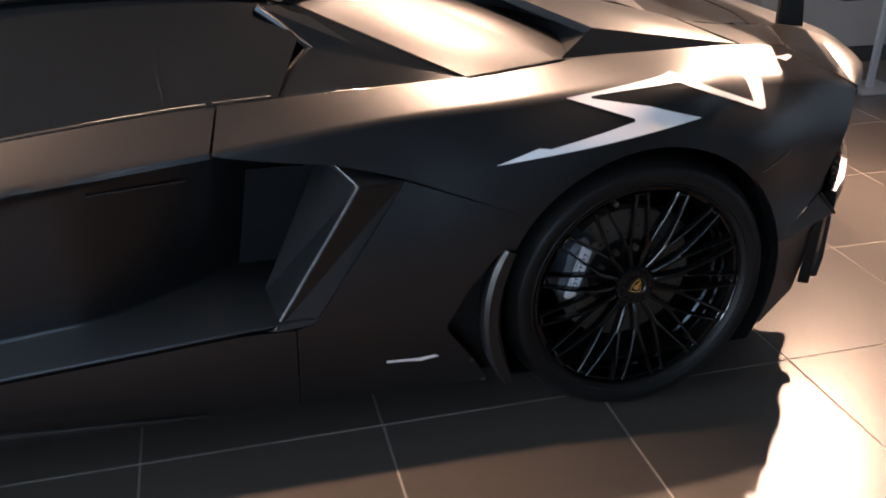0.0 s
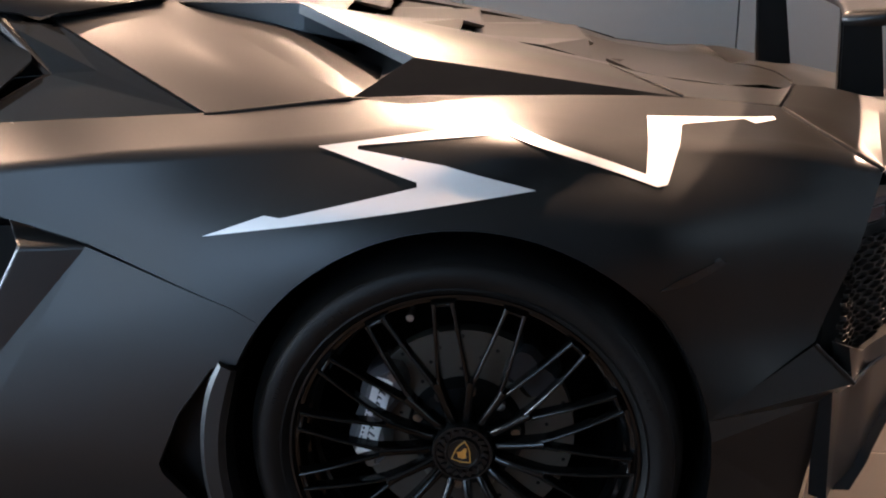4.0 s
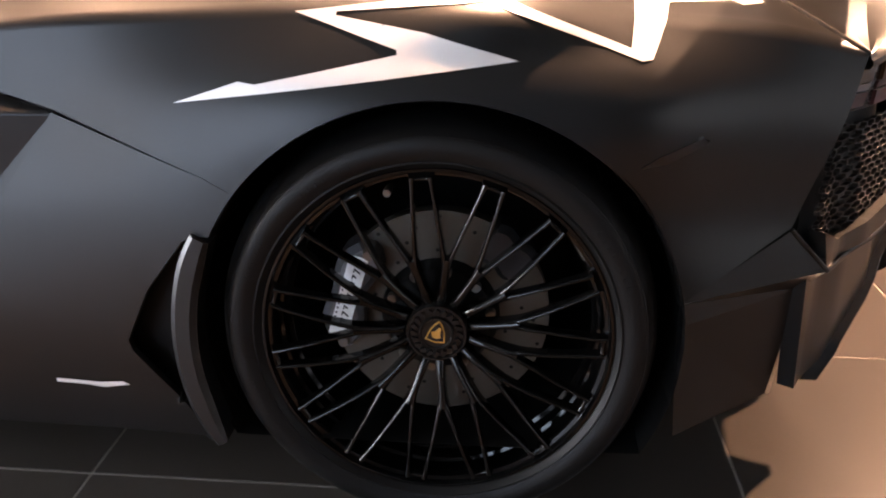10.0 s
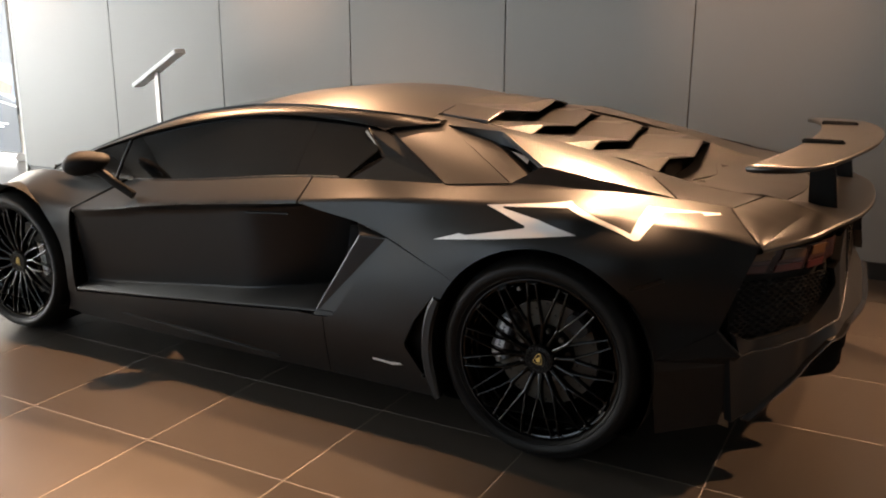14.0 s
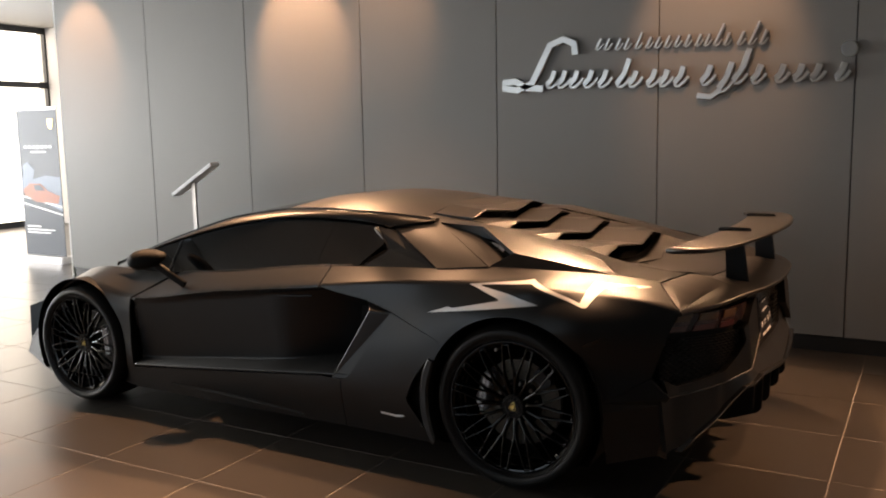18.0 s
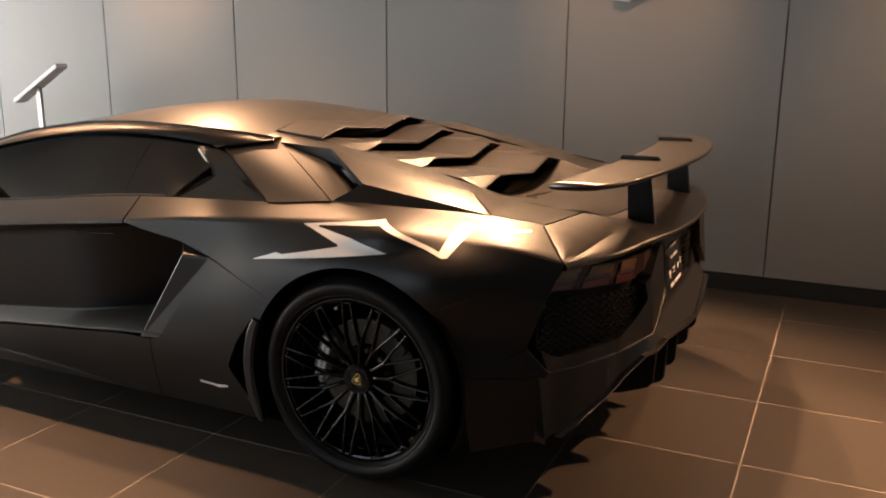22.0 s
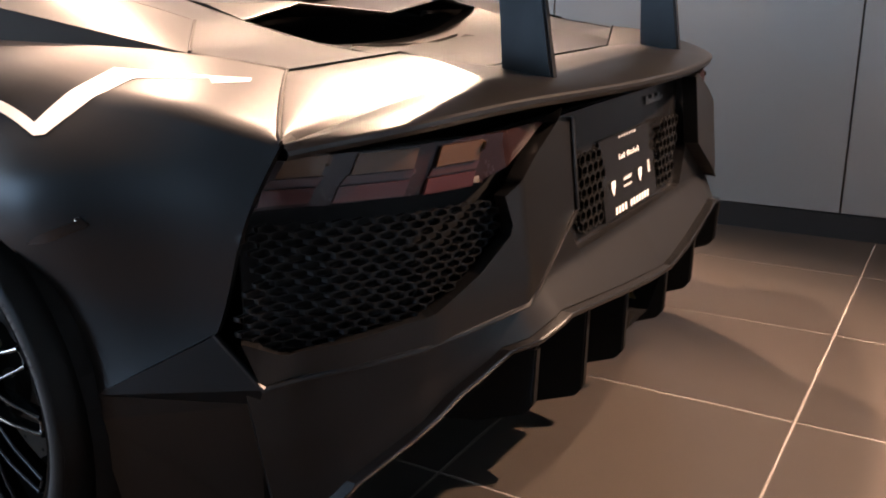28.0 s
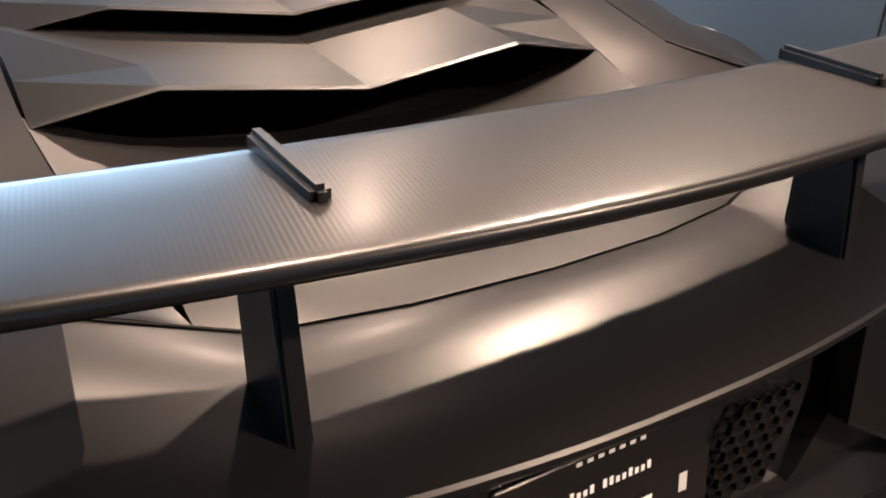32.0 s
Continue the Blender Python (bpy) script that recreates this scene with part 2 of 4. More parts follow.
def rounded_bar(points, width, depth, taper=None):
    """A smooth bar along points whose outer face, towards -y, is a round back between flat flanks."""
    bm = bmesh.new()
    rings = []
    up = Vector((0, -1, 0))
    section = [(-1.0, -1.0), (1.0, -1.0), (1.0, 0.35), (0.93, 0.62), (0.74, 0.84), (0.42, 0.97), (0.0, 1.0), (-0.42, 0.97), (-0.74, 0.84), (-0.93, 0.62), (-1.0, 0.35)]
    n = len(section)
    for i, p in enumerate(points):
        a, b = Vector(points[max(0, i - 1)]), Vector(points[min(len(points) - 1, i + 1)])
        side = (b - a).cross(up).normalized()
        w = width * (taper[i] if taper else 1.0) / 2
        rings.append([bm.verts.new(Vector(p) + side * w * sx + up * depth / 2 * sy) for sx, sy in section])
    for a, b in zip(rings, rings[1:]):
        for k in range(n):
            bm.faces.new((a[k], a[(k + 1) % n], b[(k + 1) % n], b[k]))
    bm.faces.new(rings[0][::-1]), bm.faces.new(rings[-1])
    bmesh.ops.recalc_face_normals(bm, faces=bm.faces)
    return creased(bm, 0.8)


def tube(points, radius, sides=8):
    bm = bmesh.new()
    rings = []
    for i, p in enumerate(points):
        d = (Vector(points[min(i + 1, len(points) - 1)]) - Vector(points[max(i - 1, 0)])).normalized()
        a = d.orthogonal().normalized()
        b = d.cross(a)
        rings.append([bm.verts.new(Vector(p) + radius * (a * math.cos(2 * math.pi * k / sides) + b * math.sin(2 * math.pi * k / sides))) for k in range(sides)])
    for a, b in zip(rings, rings[1:]):
        for k in range(sides):
            bm.faces.new((a[k], a[(k + 1) % sides], b[(k + 1) % sides], b[k]))
    bm.faces.new(rings[0][::-1]), bm.faces.new(rings[-1])
    bmesh.ops.recalc_face_normals(bm, faces=bm.faces)
    return bm


def curve(xs, ys):
    """A smooth curve through points, for arrays."""
    xs, ys = np.array(xs, float), np.array(ys, float)
    h = np.diff(xs)
    d = np.diff(ys) / h
    m = np.r_[d[0], (d[:-1] * h[1:] + d[1:] * h[:-1]) / (h[:-1] + h[1:]), d[-1]]

    def at(x):
        x = np.clip(np.asarray(x, float), xs[0], xs[-1])
        i = np.clip(np.searchsorted(xs, x) - 1, 0, len(h) - 1)
        t = (x - xs[i]) / h[i]
        return ((2 * t**3 - 3 * t**2 + 1) * ys[i] + (t**3 - 2 * t**2 + t) * h[i] * m[i]
                + (3 * t**2 - 2 * t**3) * ys[i + 1] + (t**3 - t**2) * h[i] * m[i + 1])

    return at


def inside(pts, poly):
    x, y = pts[:, 0], pts[:, 1]
    res = np.zeros(len(pts), bool)
    for (x0, y0), (x1, y1) in zip(poly, np.roll(poly, -1, 0)):
        c = ((y0 > y) != (y1 > y)) & (x < (x1 - x0) * (y - y0) / (y1 - y0 + 1e-12) + x0)
        res ^= c
    return res


def nearest(pts, poly):
    best, out = np.full(len(pts), 1e9), pts.copy()
    for a, b in zip(poly, np.roll(poly, -1, 0)):
        ab = b - a
        t = np.clip(((pts - a) @ ab) / (ab @ ab + 1e-12), 0, 1)
        q = a + t[:, None] * ab
        d = ((q - pts) ** 2).sum(1)
        k = d < best
        best[k], out[k] = d[k], q[k]
    return out


def skin(poly, to3d, res=0.014, holes=(), thick=0.012, flip=False, follow=None):
    """A curved panel: a flat outline (with round holes cx, cy, r) filled with a fine net, laid on a surface and given a turned-in rim."""
    poly = np.array(poly, float)
    lo, hi = poly.min(0) - res, poly.max(0) + res
    us, vs = np.arange(lo[0], hi[0] + res, res), np.arange(lo[1], hi[1] + res, res)
    nu, nv = len(us), len(vs)
    if follow:
        # rows of the net run along a crease of the surface
        low, high = (poly[:, 1] - follow(poly[:, 0])).min(), (poly[:, 1] - follow(poly[:, 0])).max()
        vs = res * np.arange(math.floor(low / res) - 2, math.ceil(high / res) + 4)
        nv = len(vs)
    pts = np.stack(np.meshgrid(us, vs, indexing="ij"), -1).reshape(-1, 2)
    if follow:
        pts[:, 1] += follow(pts[:, 0])
    ok = inside(pts, poly)
    for cx, cy, r in holes:
        ok &= np.hypot(pts[:, 0] - cx, pts[:, 1] - cy) > r
    near = nearest(pts, poly)
    for cx, cy, r in holes:
        d = near - (cx, cy)
        n = np.hypot(*d.T)
        k = n < r
        near[k] = (cx, cy) + d[k] / n[k][:, None] * r
        d = pts - (cx, cy)
        n = np.hypot(*d.T) + 1e-9
        k = (n < r)
        rad = (cx, cy) + d / n[:, None] * r
        near[k] = rad[k]
    pos = np.where(ok[:, None], pts, near)
    idx = np.arange(nu * nv).reshape(nu, nv)
    quads = np.stack([idx[:-1, :-1], idx[1:, :-1], idx[1:, 1:], idx[:-1, 1:]], -1).reshape(-1, 4)
    quads = quads[ok[quads].sum(1) >= 1]
    used = np.unique(quads)
    for c in poly:
        if all(np.hypot(*(c - (h[0], h[1]))) > h[2] for h in holes):
            d = ((pts[used] - c) ** 2).sum(1)
            pos[used[d.argmin()]] = c
    back = np.full(nu * nv, -1)
    back[used] = np.arange(len(used))
    co = to3d(pos[used])
    bm = bmesh.new()
    verts = [bm.verts.new(p) for p in co]
    for q in back[quads]:
        try:
            bm.faces.new([verts[i] for i in (q[::-1] if flip else q)])
        except ValueError:
            pass
    bmesh.ops.remove_doubles(bm, verts=bm.verts, dist=1e-4)
    bm.normal_update()
    for f in bm.faces:
        f.smooth = True
    if thick:
        rim = [e for e in bm.edges if e.is_boundary]
        normal = {v: v.normal.copy() for e in rim for v in e.verts}
        made = bmesh.ops.extrude_edge_only(bm, edges=rim)
        for v in made["geom"]:
            if isinstance(v, bmesh.types.BMVert):
                src = next((e.other_vert(v) for e in v.link_edges if e.other_vert(v) in normal), None)
                if src:
                    v.co -= normal[src] * thick
        for f in made["geom"]:
            if isinstance(f, bmesh.types.BMFace):
                f.smooth = False
        for e in rim:
            e.smooth = False
    return bm


def mirrored(bm):
    """The same mesh on the car's other side."""
    out = bm.copy()
    for v in out.verts:
        v.co.y = -v.co.y
    bmesh.ops.reverse_faces(out, faces=out.faces)
    return out


def both(name, bm, material, parent, label=""):
    """A panel on the left side of the car and its twin on the right."""
    twin = mirrored(bm)
    a = part(name, bm, material, parent, label)
    part(name, twin, material, parent, label)
    return a


def pillow(corners, bulge, thick=0.02, n=12):
    """A four-cornered panel, slightly domed, with a turned-in rim."""
    a, b, c, d = (np.array(p) for p in corners)

    def to3d(p):
        u, v = p[:, :1], p[:, 1:]
        q = a * (1 - u) * (1 - v) + b * u * (1 - v) + c * u * v + d * (1 - u) * v
        up = np.cross(b - a, d - a)
        up = up / np.linalg.norm(up)
        return q + (up if up[2] > 0 else -up) * bulge * np.sin(np.pi * u) * np.sin(np.pi * v)

    return skin([(0, 0), (1, 0), (1, 1), (0, 1)], to3d, 1 / n, thick=thick)


def facets(points, faces, thick=0.0):
    bm = bmesh.new()
    vs = [bm.verts.new(p) for p in points]
    for f in faces:
        bm.faces.new([vs[i] for i in f])
    bmesh.ops.recalc_face_normals(bm, faces=bm.faces)
    return bm


# ---- room ----
WALL_Y, T, TX, TY = 1.985, 0.608, 1.166, 1.513
wall = thing("wall_back", "grey laminate panel wall with fine vertical joints", "wall", kind="structure")
part("backing", boxed(-6.54, 6.0, WALL_Y + 0.02, WALL_Y + 0.2, 0, CEIL), SKIRT, wall)
edges = [-6.54] + [-5.240 + 1.2525 * k for k in range(10)]
for a, b in zip(edges, edges[1:]):
    part("panel", boxed(a + 0.003, b - 0.003, WALL_Y, WALL_Y + 0.018, 0.105, CEIL - 0.01, bevel=0.002), WALL, wall)
plinth = part("baseboard", boxed(-6.5, 6.0, WALL_Y + 0.004, WALL_Y + 0.019, 0, 0.1), SKIRT)
tagged(plinth, "black recessed plinth under the grey panel wall", "baseboard", kind="structure")
return_wall = part("wall_end", boxed(-6.56, -6.541, WALL_Y, WALL_Y + 2.0, 0, CEIL), PLASTER)
tagged(return_wall, "white plastered end of the panel wall", "wall", kind="structure")

ceiling = part("ceiling", boxed(-12, 6.2, -7.2, 6, CEIL, CEIL + 0.1), CEILING)
tagged(ceiling, "plain painted showroom ceiling", "ceiling", kind="structure")
for name, b in (("wall_right", (6.0, 6.2, -7.2, 2.2, 0, CEIL)), ("wall_camera_side", (-2.2, 6.0, -7.2, -7.0, 0, CEIL)), ("wall_camera_left", (-12, -7.0, -7.2, -7.0, 0, CEIL)), ("wall_far", (-12, -6.6, 5.8, 6.0, 0, CEIL))):
    w = part(name, boxed(*b), SKIRT if "camera" in name else PLASTER)
    tagged(w, "plain dark showroom wall" if "camera" in name else "plain white showroom wall", "wall", kind="structure")

# glazed fronts to the street
def glazed_front(name, along, fixed, lo, hi, step):
    front = thing(name, "bright shop window with dark aluminium mullions", "window", kind="structure")
    k = lo
    while k <= hi + 0.01:
        b = (fixed - 0.04, fixed + 0.04, k - 0.03, k + 0.03) if along == "y" else (k - 0.03, k + 0.03, fixed - 0.04, fixed + 0.04)
        part("mullion", boxed(*b, 0, CEIL), FRAME, front)
        k += step
    for z in (0.05, 2.35, CEIL - 0.05):
        b = (fixed - 0.035, fixed + 0.035, lo, hi) if along == "y" else (lo, hi, fixed - 0.035, fixed + 0.035)
        part("rail", boxed(*b, z - 0.05, z + 0.05), FRAME, front)


glazed_front("window_2", "x", -7.0, -7.0, -2.2, 1.6)
glazed_front("window_1", "y", -11.8, -7.0, 5.8, 1.6)
DAY = glowing("overcast_daylight", (0.86, 0.94, 1.0), 5.0)
for name, b in (("backdrop_street", (-14.0, -13.9, -9, 8, -0.5, 5)),):
    tagged(part(name, boxed(*b), DAY), "bright overcast daylight outside the shop window", "backdrop", kind="structure")
# unseen glowing sheet, added as a cool fill on the car's near side
COOL_GLOW = glowing("blue_fill_glow", (0.46, 0.70, 1.0), 2.4)
tagged(part("backdrop_cool_fill", boxed(-14, -1.4, -9.1, -9.0, -0.5, 5), COOL_GLOW), "unseen bluish glow outside the shop window, added to cool the car's side", "backdrop", kind="structure")

# track lamps under the ceiling
LAMP = glowing("lamp_lens", (1.0, 0.8, 0.55), 12.0)


def track_lamp(x, y, tx, ty, tz):
    lamp = thing("spotlight", "small black ceiling track spotlight, switched on", "lamp", "ceiling spotlights")
    m = look((x, y, CEIL - 0.2), (tx, ty, tz))
    bm = lathe([(0.045, 0.03), (0.045, 0.16), (0.02, 0.18), (0.0, 0.18)], 20, close=False)
    bmesh.ops.transform(bm, matrix=m @ pose(0, 0, 0, 90), verts=bm.verts)
    part("can", bm, DARK, lamp)
    part("stem", boxed(x - 0.008, x + 0.008, y - 0.008, y + 0.008, CEIL - 0.16, CEIL), DARK, lamp)


for lx, ly, ax, ay, az, watts, angle in SPOTS:
    track_lamp(lx, ly, ax, ay, az)

# floor: a grout bed with separate tiles
floor = part("floor", boxed(-12, 6, -7.2, 6, -0.12, -0.0013), GROUT)
tagged(floor, "dark brown-grey porcelain tile floor with light joints", "floor", kind="structure")
tile_bm = bmesh.new()
box(tile_bm, 0.0027, T - 0.0027, 0.0027, T - 0.0027, -0.01, 0.0, bevel=0.0012)
tile_me = bpy.data.meshes.new("tile")
tile_bm.to_mesh(tile_me)
tile_bm.free()
rest = bmesh.new()
for i in range(-21, 8):
    for j in range(-14, 8):
        x, y = TX + T * i, TY + T * j
        if y > WALL_Y - 0.1 and x > -6.6:
            continue
        if -4.4 < x < 3.2 and -3.6 < y < 2.0:
            ob = placed("tile", tile_me, TILE, floor)
            ob.location = (x, y, 0)
        else:
            box(rest, x + 0.0022, x + T - 0.0022, y + 0.0022, y + T - 0.0022, -0.01, 0.0)
far_tiles = part("far_tile", rest, TILE, floor)
tagged(far_tiles, kind="stuff")

# ---- car ----
car = thing("sports_car", "matte black two-door supercar with rear wing and silver lightning decals", "car")

X = [-3.16, -2.95, -2.70, -2.30, -1.70, -1.02, -0.60, -0.38, -0.20, 0.11, 0.30, 0.53, 0.66]
in_z = curve(X, [0.56, 0.69, 0.755, 0.755, 0.80, 0.874, 0.892, 0.898, 0.914, 0.910, 0.902, 0.874, 0.85])
in_w = curve(X, [0.60, 0.70, 0.76, 0.80, 0.86, 0.872, 0.86, 0.842, 0.820, 0.778, 0.735, 0.679, 0.64])
out_z = curve(X, [0.52, 0.63, 0.69, 0.64, 0.715, 0.79, 0.836, 0.850, 0.862, 0.884, 0.850, 0.826, 0.796])
out_w = curve(X, [0.72, 0.86, 0.925, 0.945, 0.95, 0.947, 0.945, 0.943, 0.938, 0.906, 0.880, 0.868, 0.841])
mid_z = curve(X, [0.47, 0.58, 0.64, 0.58, 0.63, 0.70, 0.715, 0.732, 0.765, 0.798, 0.797, 0.745, 0.71])
mid_w = curve(X, [0.76, 0.90, 0.965, 0.958, 0.958, 0.958, 0.967, 0.992, 1.003, 0.982, 0.953, 0.902, 0.868])
low_z = curve(X, [0.40, 0.47, 0.50, 0.46, 0.50, 0.52, 0.55, 0.56, 0.57, 0.58, 0.56, 0.527, 0.53])
low_w = curve(X, [0.80, 0.93, 0.975, 0.965, 0.972, 0.985, 1.0, 1.022, 1.030, 1.028, 0.985, 0.908, 0.87])
sil_z = curve(X, [0.28, 0.30, 0.32, 0.32, 0.35, 0.37, 0.38, 0.38, 0.38, 0.38, 0.38, 0.38, 0.38])
sil_w = curve(X, [0.78, 0.92, 0.97, 0.968, 0.985, 1.0, 1.005, 1.018, 1.025, 1.022, 0.99, 0.95, 0.90])
bot_w = curve(X, [0.70, 0.86, 0.92, 0.93, 0.95, 0.955, 0.96, 0.97, 0.97, 0.97, 0.95, 0.92, 0.88])


def half_width(x, z):
    """The body's half width at x along it and z above the floor."""
    zs = np.stack([0.12 + 0 * x, sil_z(x), low_z(x), mid_z(x), out_z(x), in_z(x)], 0)
    ws = np.stack([bot_w(x), sil_w(x), low_w(x), mid_w(x), out_w(x), in_w(x)], 0)
    h = np.diff(zs, axis=0)
    d = np.diff(ws, axis=0) / h
    m = np.concatenate([d[:1], (d[:-1] * h[1:] + d[1:] * h[:-1]) / (h[:-1] + h[1:]), d[-1:]], 0)
    # the shoulder line is a sharp crease that fades out over the rear wheel
    hard = np.clip((0.22 - x) / 0.45, 0, 1) * np.clip((x + 2.9) / 0.3, 0, 1)
    hard = np.maximum(hard, np.clip((x - 0.20) / 0.14, 0, 1))
    below, above = m.copy(), m.copy()
    below[4] += (d[3] - m[4]) * hard
    above[4] += (d[4] - m[4]) * hard
    z = np.clip(z, zs[0], zs[-1])
    i = np.clip((z[None] >= zs).sum(0) - 1, 0, 4)
    k = np.arange(len(x))
    t = (z - zs[i, k]) / h[i, k]
    return ((2 * t**3 - 3 * t**2 + 1) * ws[i, k] + (t**3 - 2 * t**2 + t) * h[i, k] * above[i, k]
            + (3 * t**2 - 2 * t**3) * ws[i + 1, k] + (t**3 - t**2) * h[i, k] * below[i + 1, k])


def side(p, out=0.0):
    return np.stack([p[:, 0], -half_width(p[:, 0], p[:, 1]) - out, p[:, 1]], -1)


def along(f, a, b, n=14, drop=0.0):
    return [(x, float(f(x)) - drop) for x in np.linspace(a, b, n)]


REAR, FRONT = (0.0, 0.357, 0.388), (-2.697, 0.335, 0.372)

# rear fender, lower quarter, sill, door, front fender
fender = along(in_z, -0.985, 0.53) + [(0.652, 0.796), (0.605, 0.66), (0.560, 0.530), (0.382, 0.424), (0.3, 0.35), (0.0, 0.36), (-0.285, 0.585), (-0.350, 0.620), (-0.597, 0.708), (-0.745, 0.748), (-0.914, 0.772), (-1.008, 0.790)]
both("rear_fender", skin(fender, side, 0.0105, [REAR], follow=out_z), PAINT, car)
quarter = [(-0.285, 0.585), (-0.350, 0.619), (-0.599, 0.703), (-0.820, 0.385), (-0.864, 0.372), (-0.864, 0.135), (-0.39, 0.135), (-0.435, 0.215), (-0.512, 0.325), (-0.460, 0.43), (-0.392, 0.518), (-0.345, 0.532), (-0.30, 0.56)]
both("quarter_panel", skin(quarter, side, 0.013, [REAR]), PAINT, car)
both("vane_recess", skin([(-0.54, 0.14), (-0.54, 0.54), (-0.30, 0.58), (-0.30, 0.14)], lambda p: side(p, -0.045), 0.03, [REAR]), DARK, car)
arc = [(0.402 * math.cos(a), -1.012, 0.350 + 0.402 * math.sin(a)) for a in np.radians(np.linspace(154, 208, 15))]
both("wheel_vane", bar(arc, 0.042, 0.05, taper=[0.75, 0.9] + [1] * 10 + [0.9, 0.75, 0.5]), PAINT, car)
sill = [(-2.30, 0.135), (-2.30, 0.250), (-0.99, 0.374), (-0.868, 0.372), (-0.868, 0.135)]
both("side_sill", skin(sill, side, 0.02), PAINT, car)


def door_foot(x):
    return np.interp(x, [-2.3, -0.99, -0.60], [0.270, 0.392, 0.41])


def door_face(p):
    """The door below its shoulder: a flat hollow that deepens towards the air intake, over a narrow ledge."""
    x, z = p[:, 0], p[:, 1]
    back = 0.012 + 0.035 * np.clip((x + 2.2) / 1.0, 0, 1) + 0.30 * np.clip((x + 1.35) / 0.55, 0, 1) ** 1.6
    band = np.clip((out_z(x) - 0.008 - z) / 0.02, 0, 1) * np.clip((z - door_foot(x)) / 0.016, 0, 1)
    return np.stack([x, -(half_width(x, z) * (1 - 0.85 * band) + 0.85 * band * (0.955 - 0.16 * (out_z(x) - z))) + back * band, z], -1)


door_low = along(out_z, -2.27, -1.012, drop=0.006) + [(-0.93, 0.765), (-0.60, 0.69), (-0.82, 0.395), (-0.99, 0.383), (-2.27, 0.262)]
door_top = along(in_z, -2.02, -0.99) + along(out_z, -1.016, -2.27, drop=0.003)
left_door = part("door", skin(door_low, door_face, 0.016, follow=door_foot), PAINT, car, "matte black door with a deep air channel")
part("door_shoulder", skin(door_top, side, 0.014), PAINT, left_door)
right_door = part("door", mirrored(skin(door_low, door_face, 0.016, follow=door_foot)), PAINT, car, "matte black door with a deep air channel")
part("door_shoulder", mirrored(skin(door_top, side, 0.014)), PAINT, right_door)
bm = facets([(-0.749, -0.930, 0.738), (-0.599, -0.967, 0.703), (-0.707, -0.984, 0.704), (-0.824, -1.000, 0.383), (-0.916, -0.995, 0.377), (-0.992, -0.990, 0.360), (-0.77, -0.80, 0.715), (-0.93, -0.84, 0.385), (-1.0, -0.93, 0.377)],
            [(0, 1, 2), (1, 3, 4, 2), (3, 5, 4), (0, 2, 6), (2, 4, 7, 6), (4, 5, 8, 7)])
bm.edges.ensure_lookup_table()
bmesh.ops.bevel(bm, geom=[e for e in bm.edges if not e.is_boundary and e.calc_face_angle(0) > 0.3], offset=0.006, segments=3, affect="EDGES", profile=0.5)
both("intake_blade", bm, PAINT, car)
both("door_handle", bar([(-1.27, -0.932, 0.722), (-1.07, -0.925, 0.735)], 0.006, 0.012), TRIM, car)
both("sill_edge", bar([(-1.97, -0.985, 0.206), (-1.5, -1.0, 0.198), (-1.08, -1.002, 0.176)], 0.014, 0.012, taper=[0.3, 1, 0.3]), PAINT, car)
front_fender = along(in_z, -3.12, -2.06) + along(out_z, -2.28, -2.29, 2) + [(-2.28, 0.262), (-2.30, 0.14), (-2.45, 0.16), (-2.697, 0.30), (-3.0, 0.25), (-3.04, 0.40), (-3.12, 0.50)]
both("front_fender", skin(front_fender, side, 0.018, [FRONT], follow=out_z), PAINT, car)

# dark core under the panels: wheel wells, floor pan, cabin
core = part("underbody", boxed(-2.28, -0.42, -0.70, 0.70, 0.14, 0.66), DARK, car)
part("engine_tray", boxed(-0.45, 0.60, -0.62, 0.62, 0.2, 0.80), DARK, car)
part("nose_core", boxed(-3.2, -2.25, -0.60, 0.60, 0.2, 0.52), DARK, car)
for cx, cz, r in (REAR, FRONT):
    bm = lathe([(r + 0.004, 0.0), (r + 0.004, 0.42), (0.05, 0.42)], 48, close=False)
    bmesh.ops.transform(bm, matrix=Matrix.Translation((cx, -1.0 if cx > -1 else -0.96, cz)), verts=bm.verts)
    for v in bm.verts:
        v.co.z = max(v.co.z, 0.16)
    both("wheel_well", bm, DARK, car)


# bonnet, windscreen, roof
def crown(front, edge_w, edge_z, mid_z_, xs):
    w, ez, mz = curve(xs, edge_w), curve(xs, edge_z), curve(xs, mid_z_)

    def to3d(p):
        x, s = p[:, 0], p[:, 1]
        return np.stack([x, s * w(x), mz(x) + (ez(x) - mz(x)) * np.abs(s) ** 2.4], -1)

    return to3d


rx = [-3.20, -2.95, -2.60, -2.30, -2.05]
bonnet = crown(0, [0.55, 0.70, 0.78, 0.80, 0.82], [0.54, 0.685, 0.755, 0.755, 0.76], [0.50, 0.62, 0.72, 0.77, 0.80], rx)
part("bonnet", skin([(-3.2, -1), (-2.06, -1), (-2.40, 0), (-2.06, 1), (-3.2, 1)], bonnet, 0.04), PAINT, car)
gx = [-2.50, -2.06, -1.75, -1.45]
screen = crown(0, [0.86, 0.80, 0.72, 0.64], [0.79, 0.955, 1.056, 1.104], [0.79, 0.985, 1.092, 1.145], gx)
part("windscreen", skin([(-2.46, -0.6), (-2.44, 0), (-2.46, 0.6), (-2.06, 0.97), (-1.46, 0.97), (-1.46, -0.97), (-2.06, -0.97)], screen, 0.05, thick=0.004), GLASS, car)
qx = [-1.46, -1.20, -0.95, -0.67, -0.50]
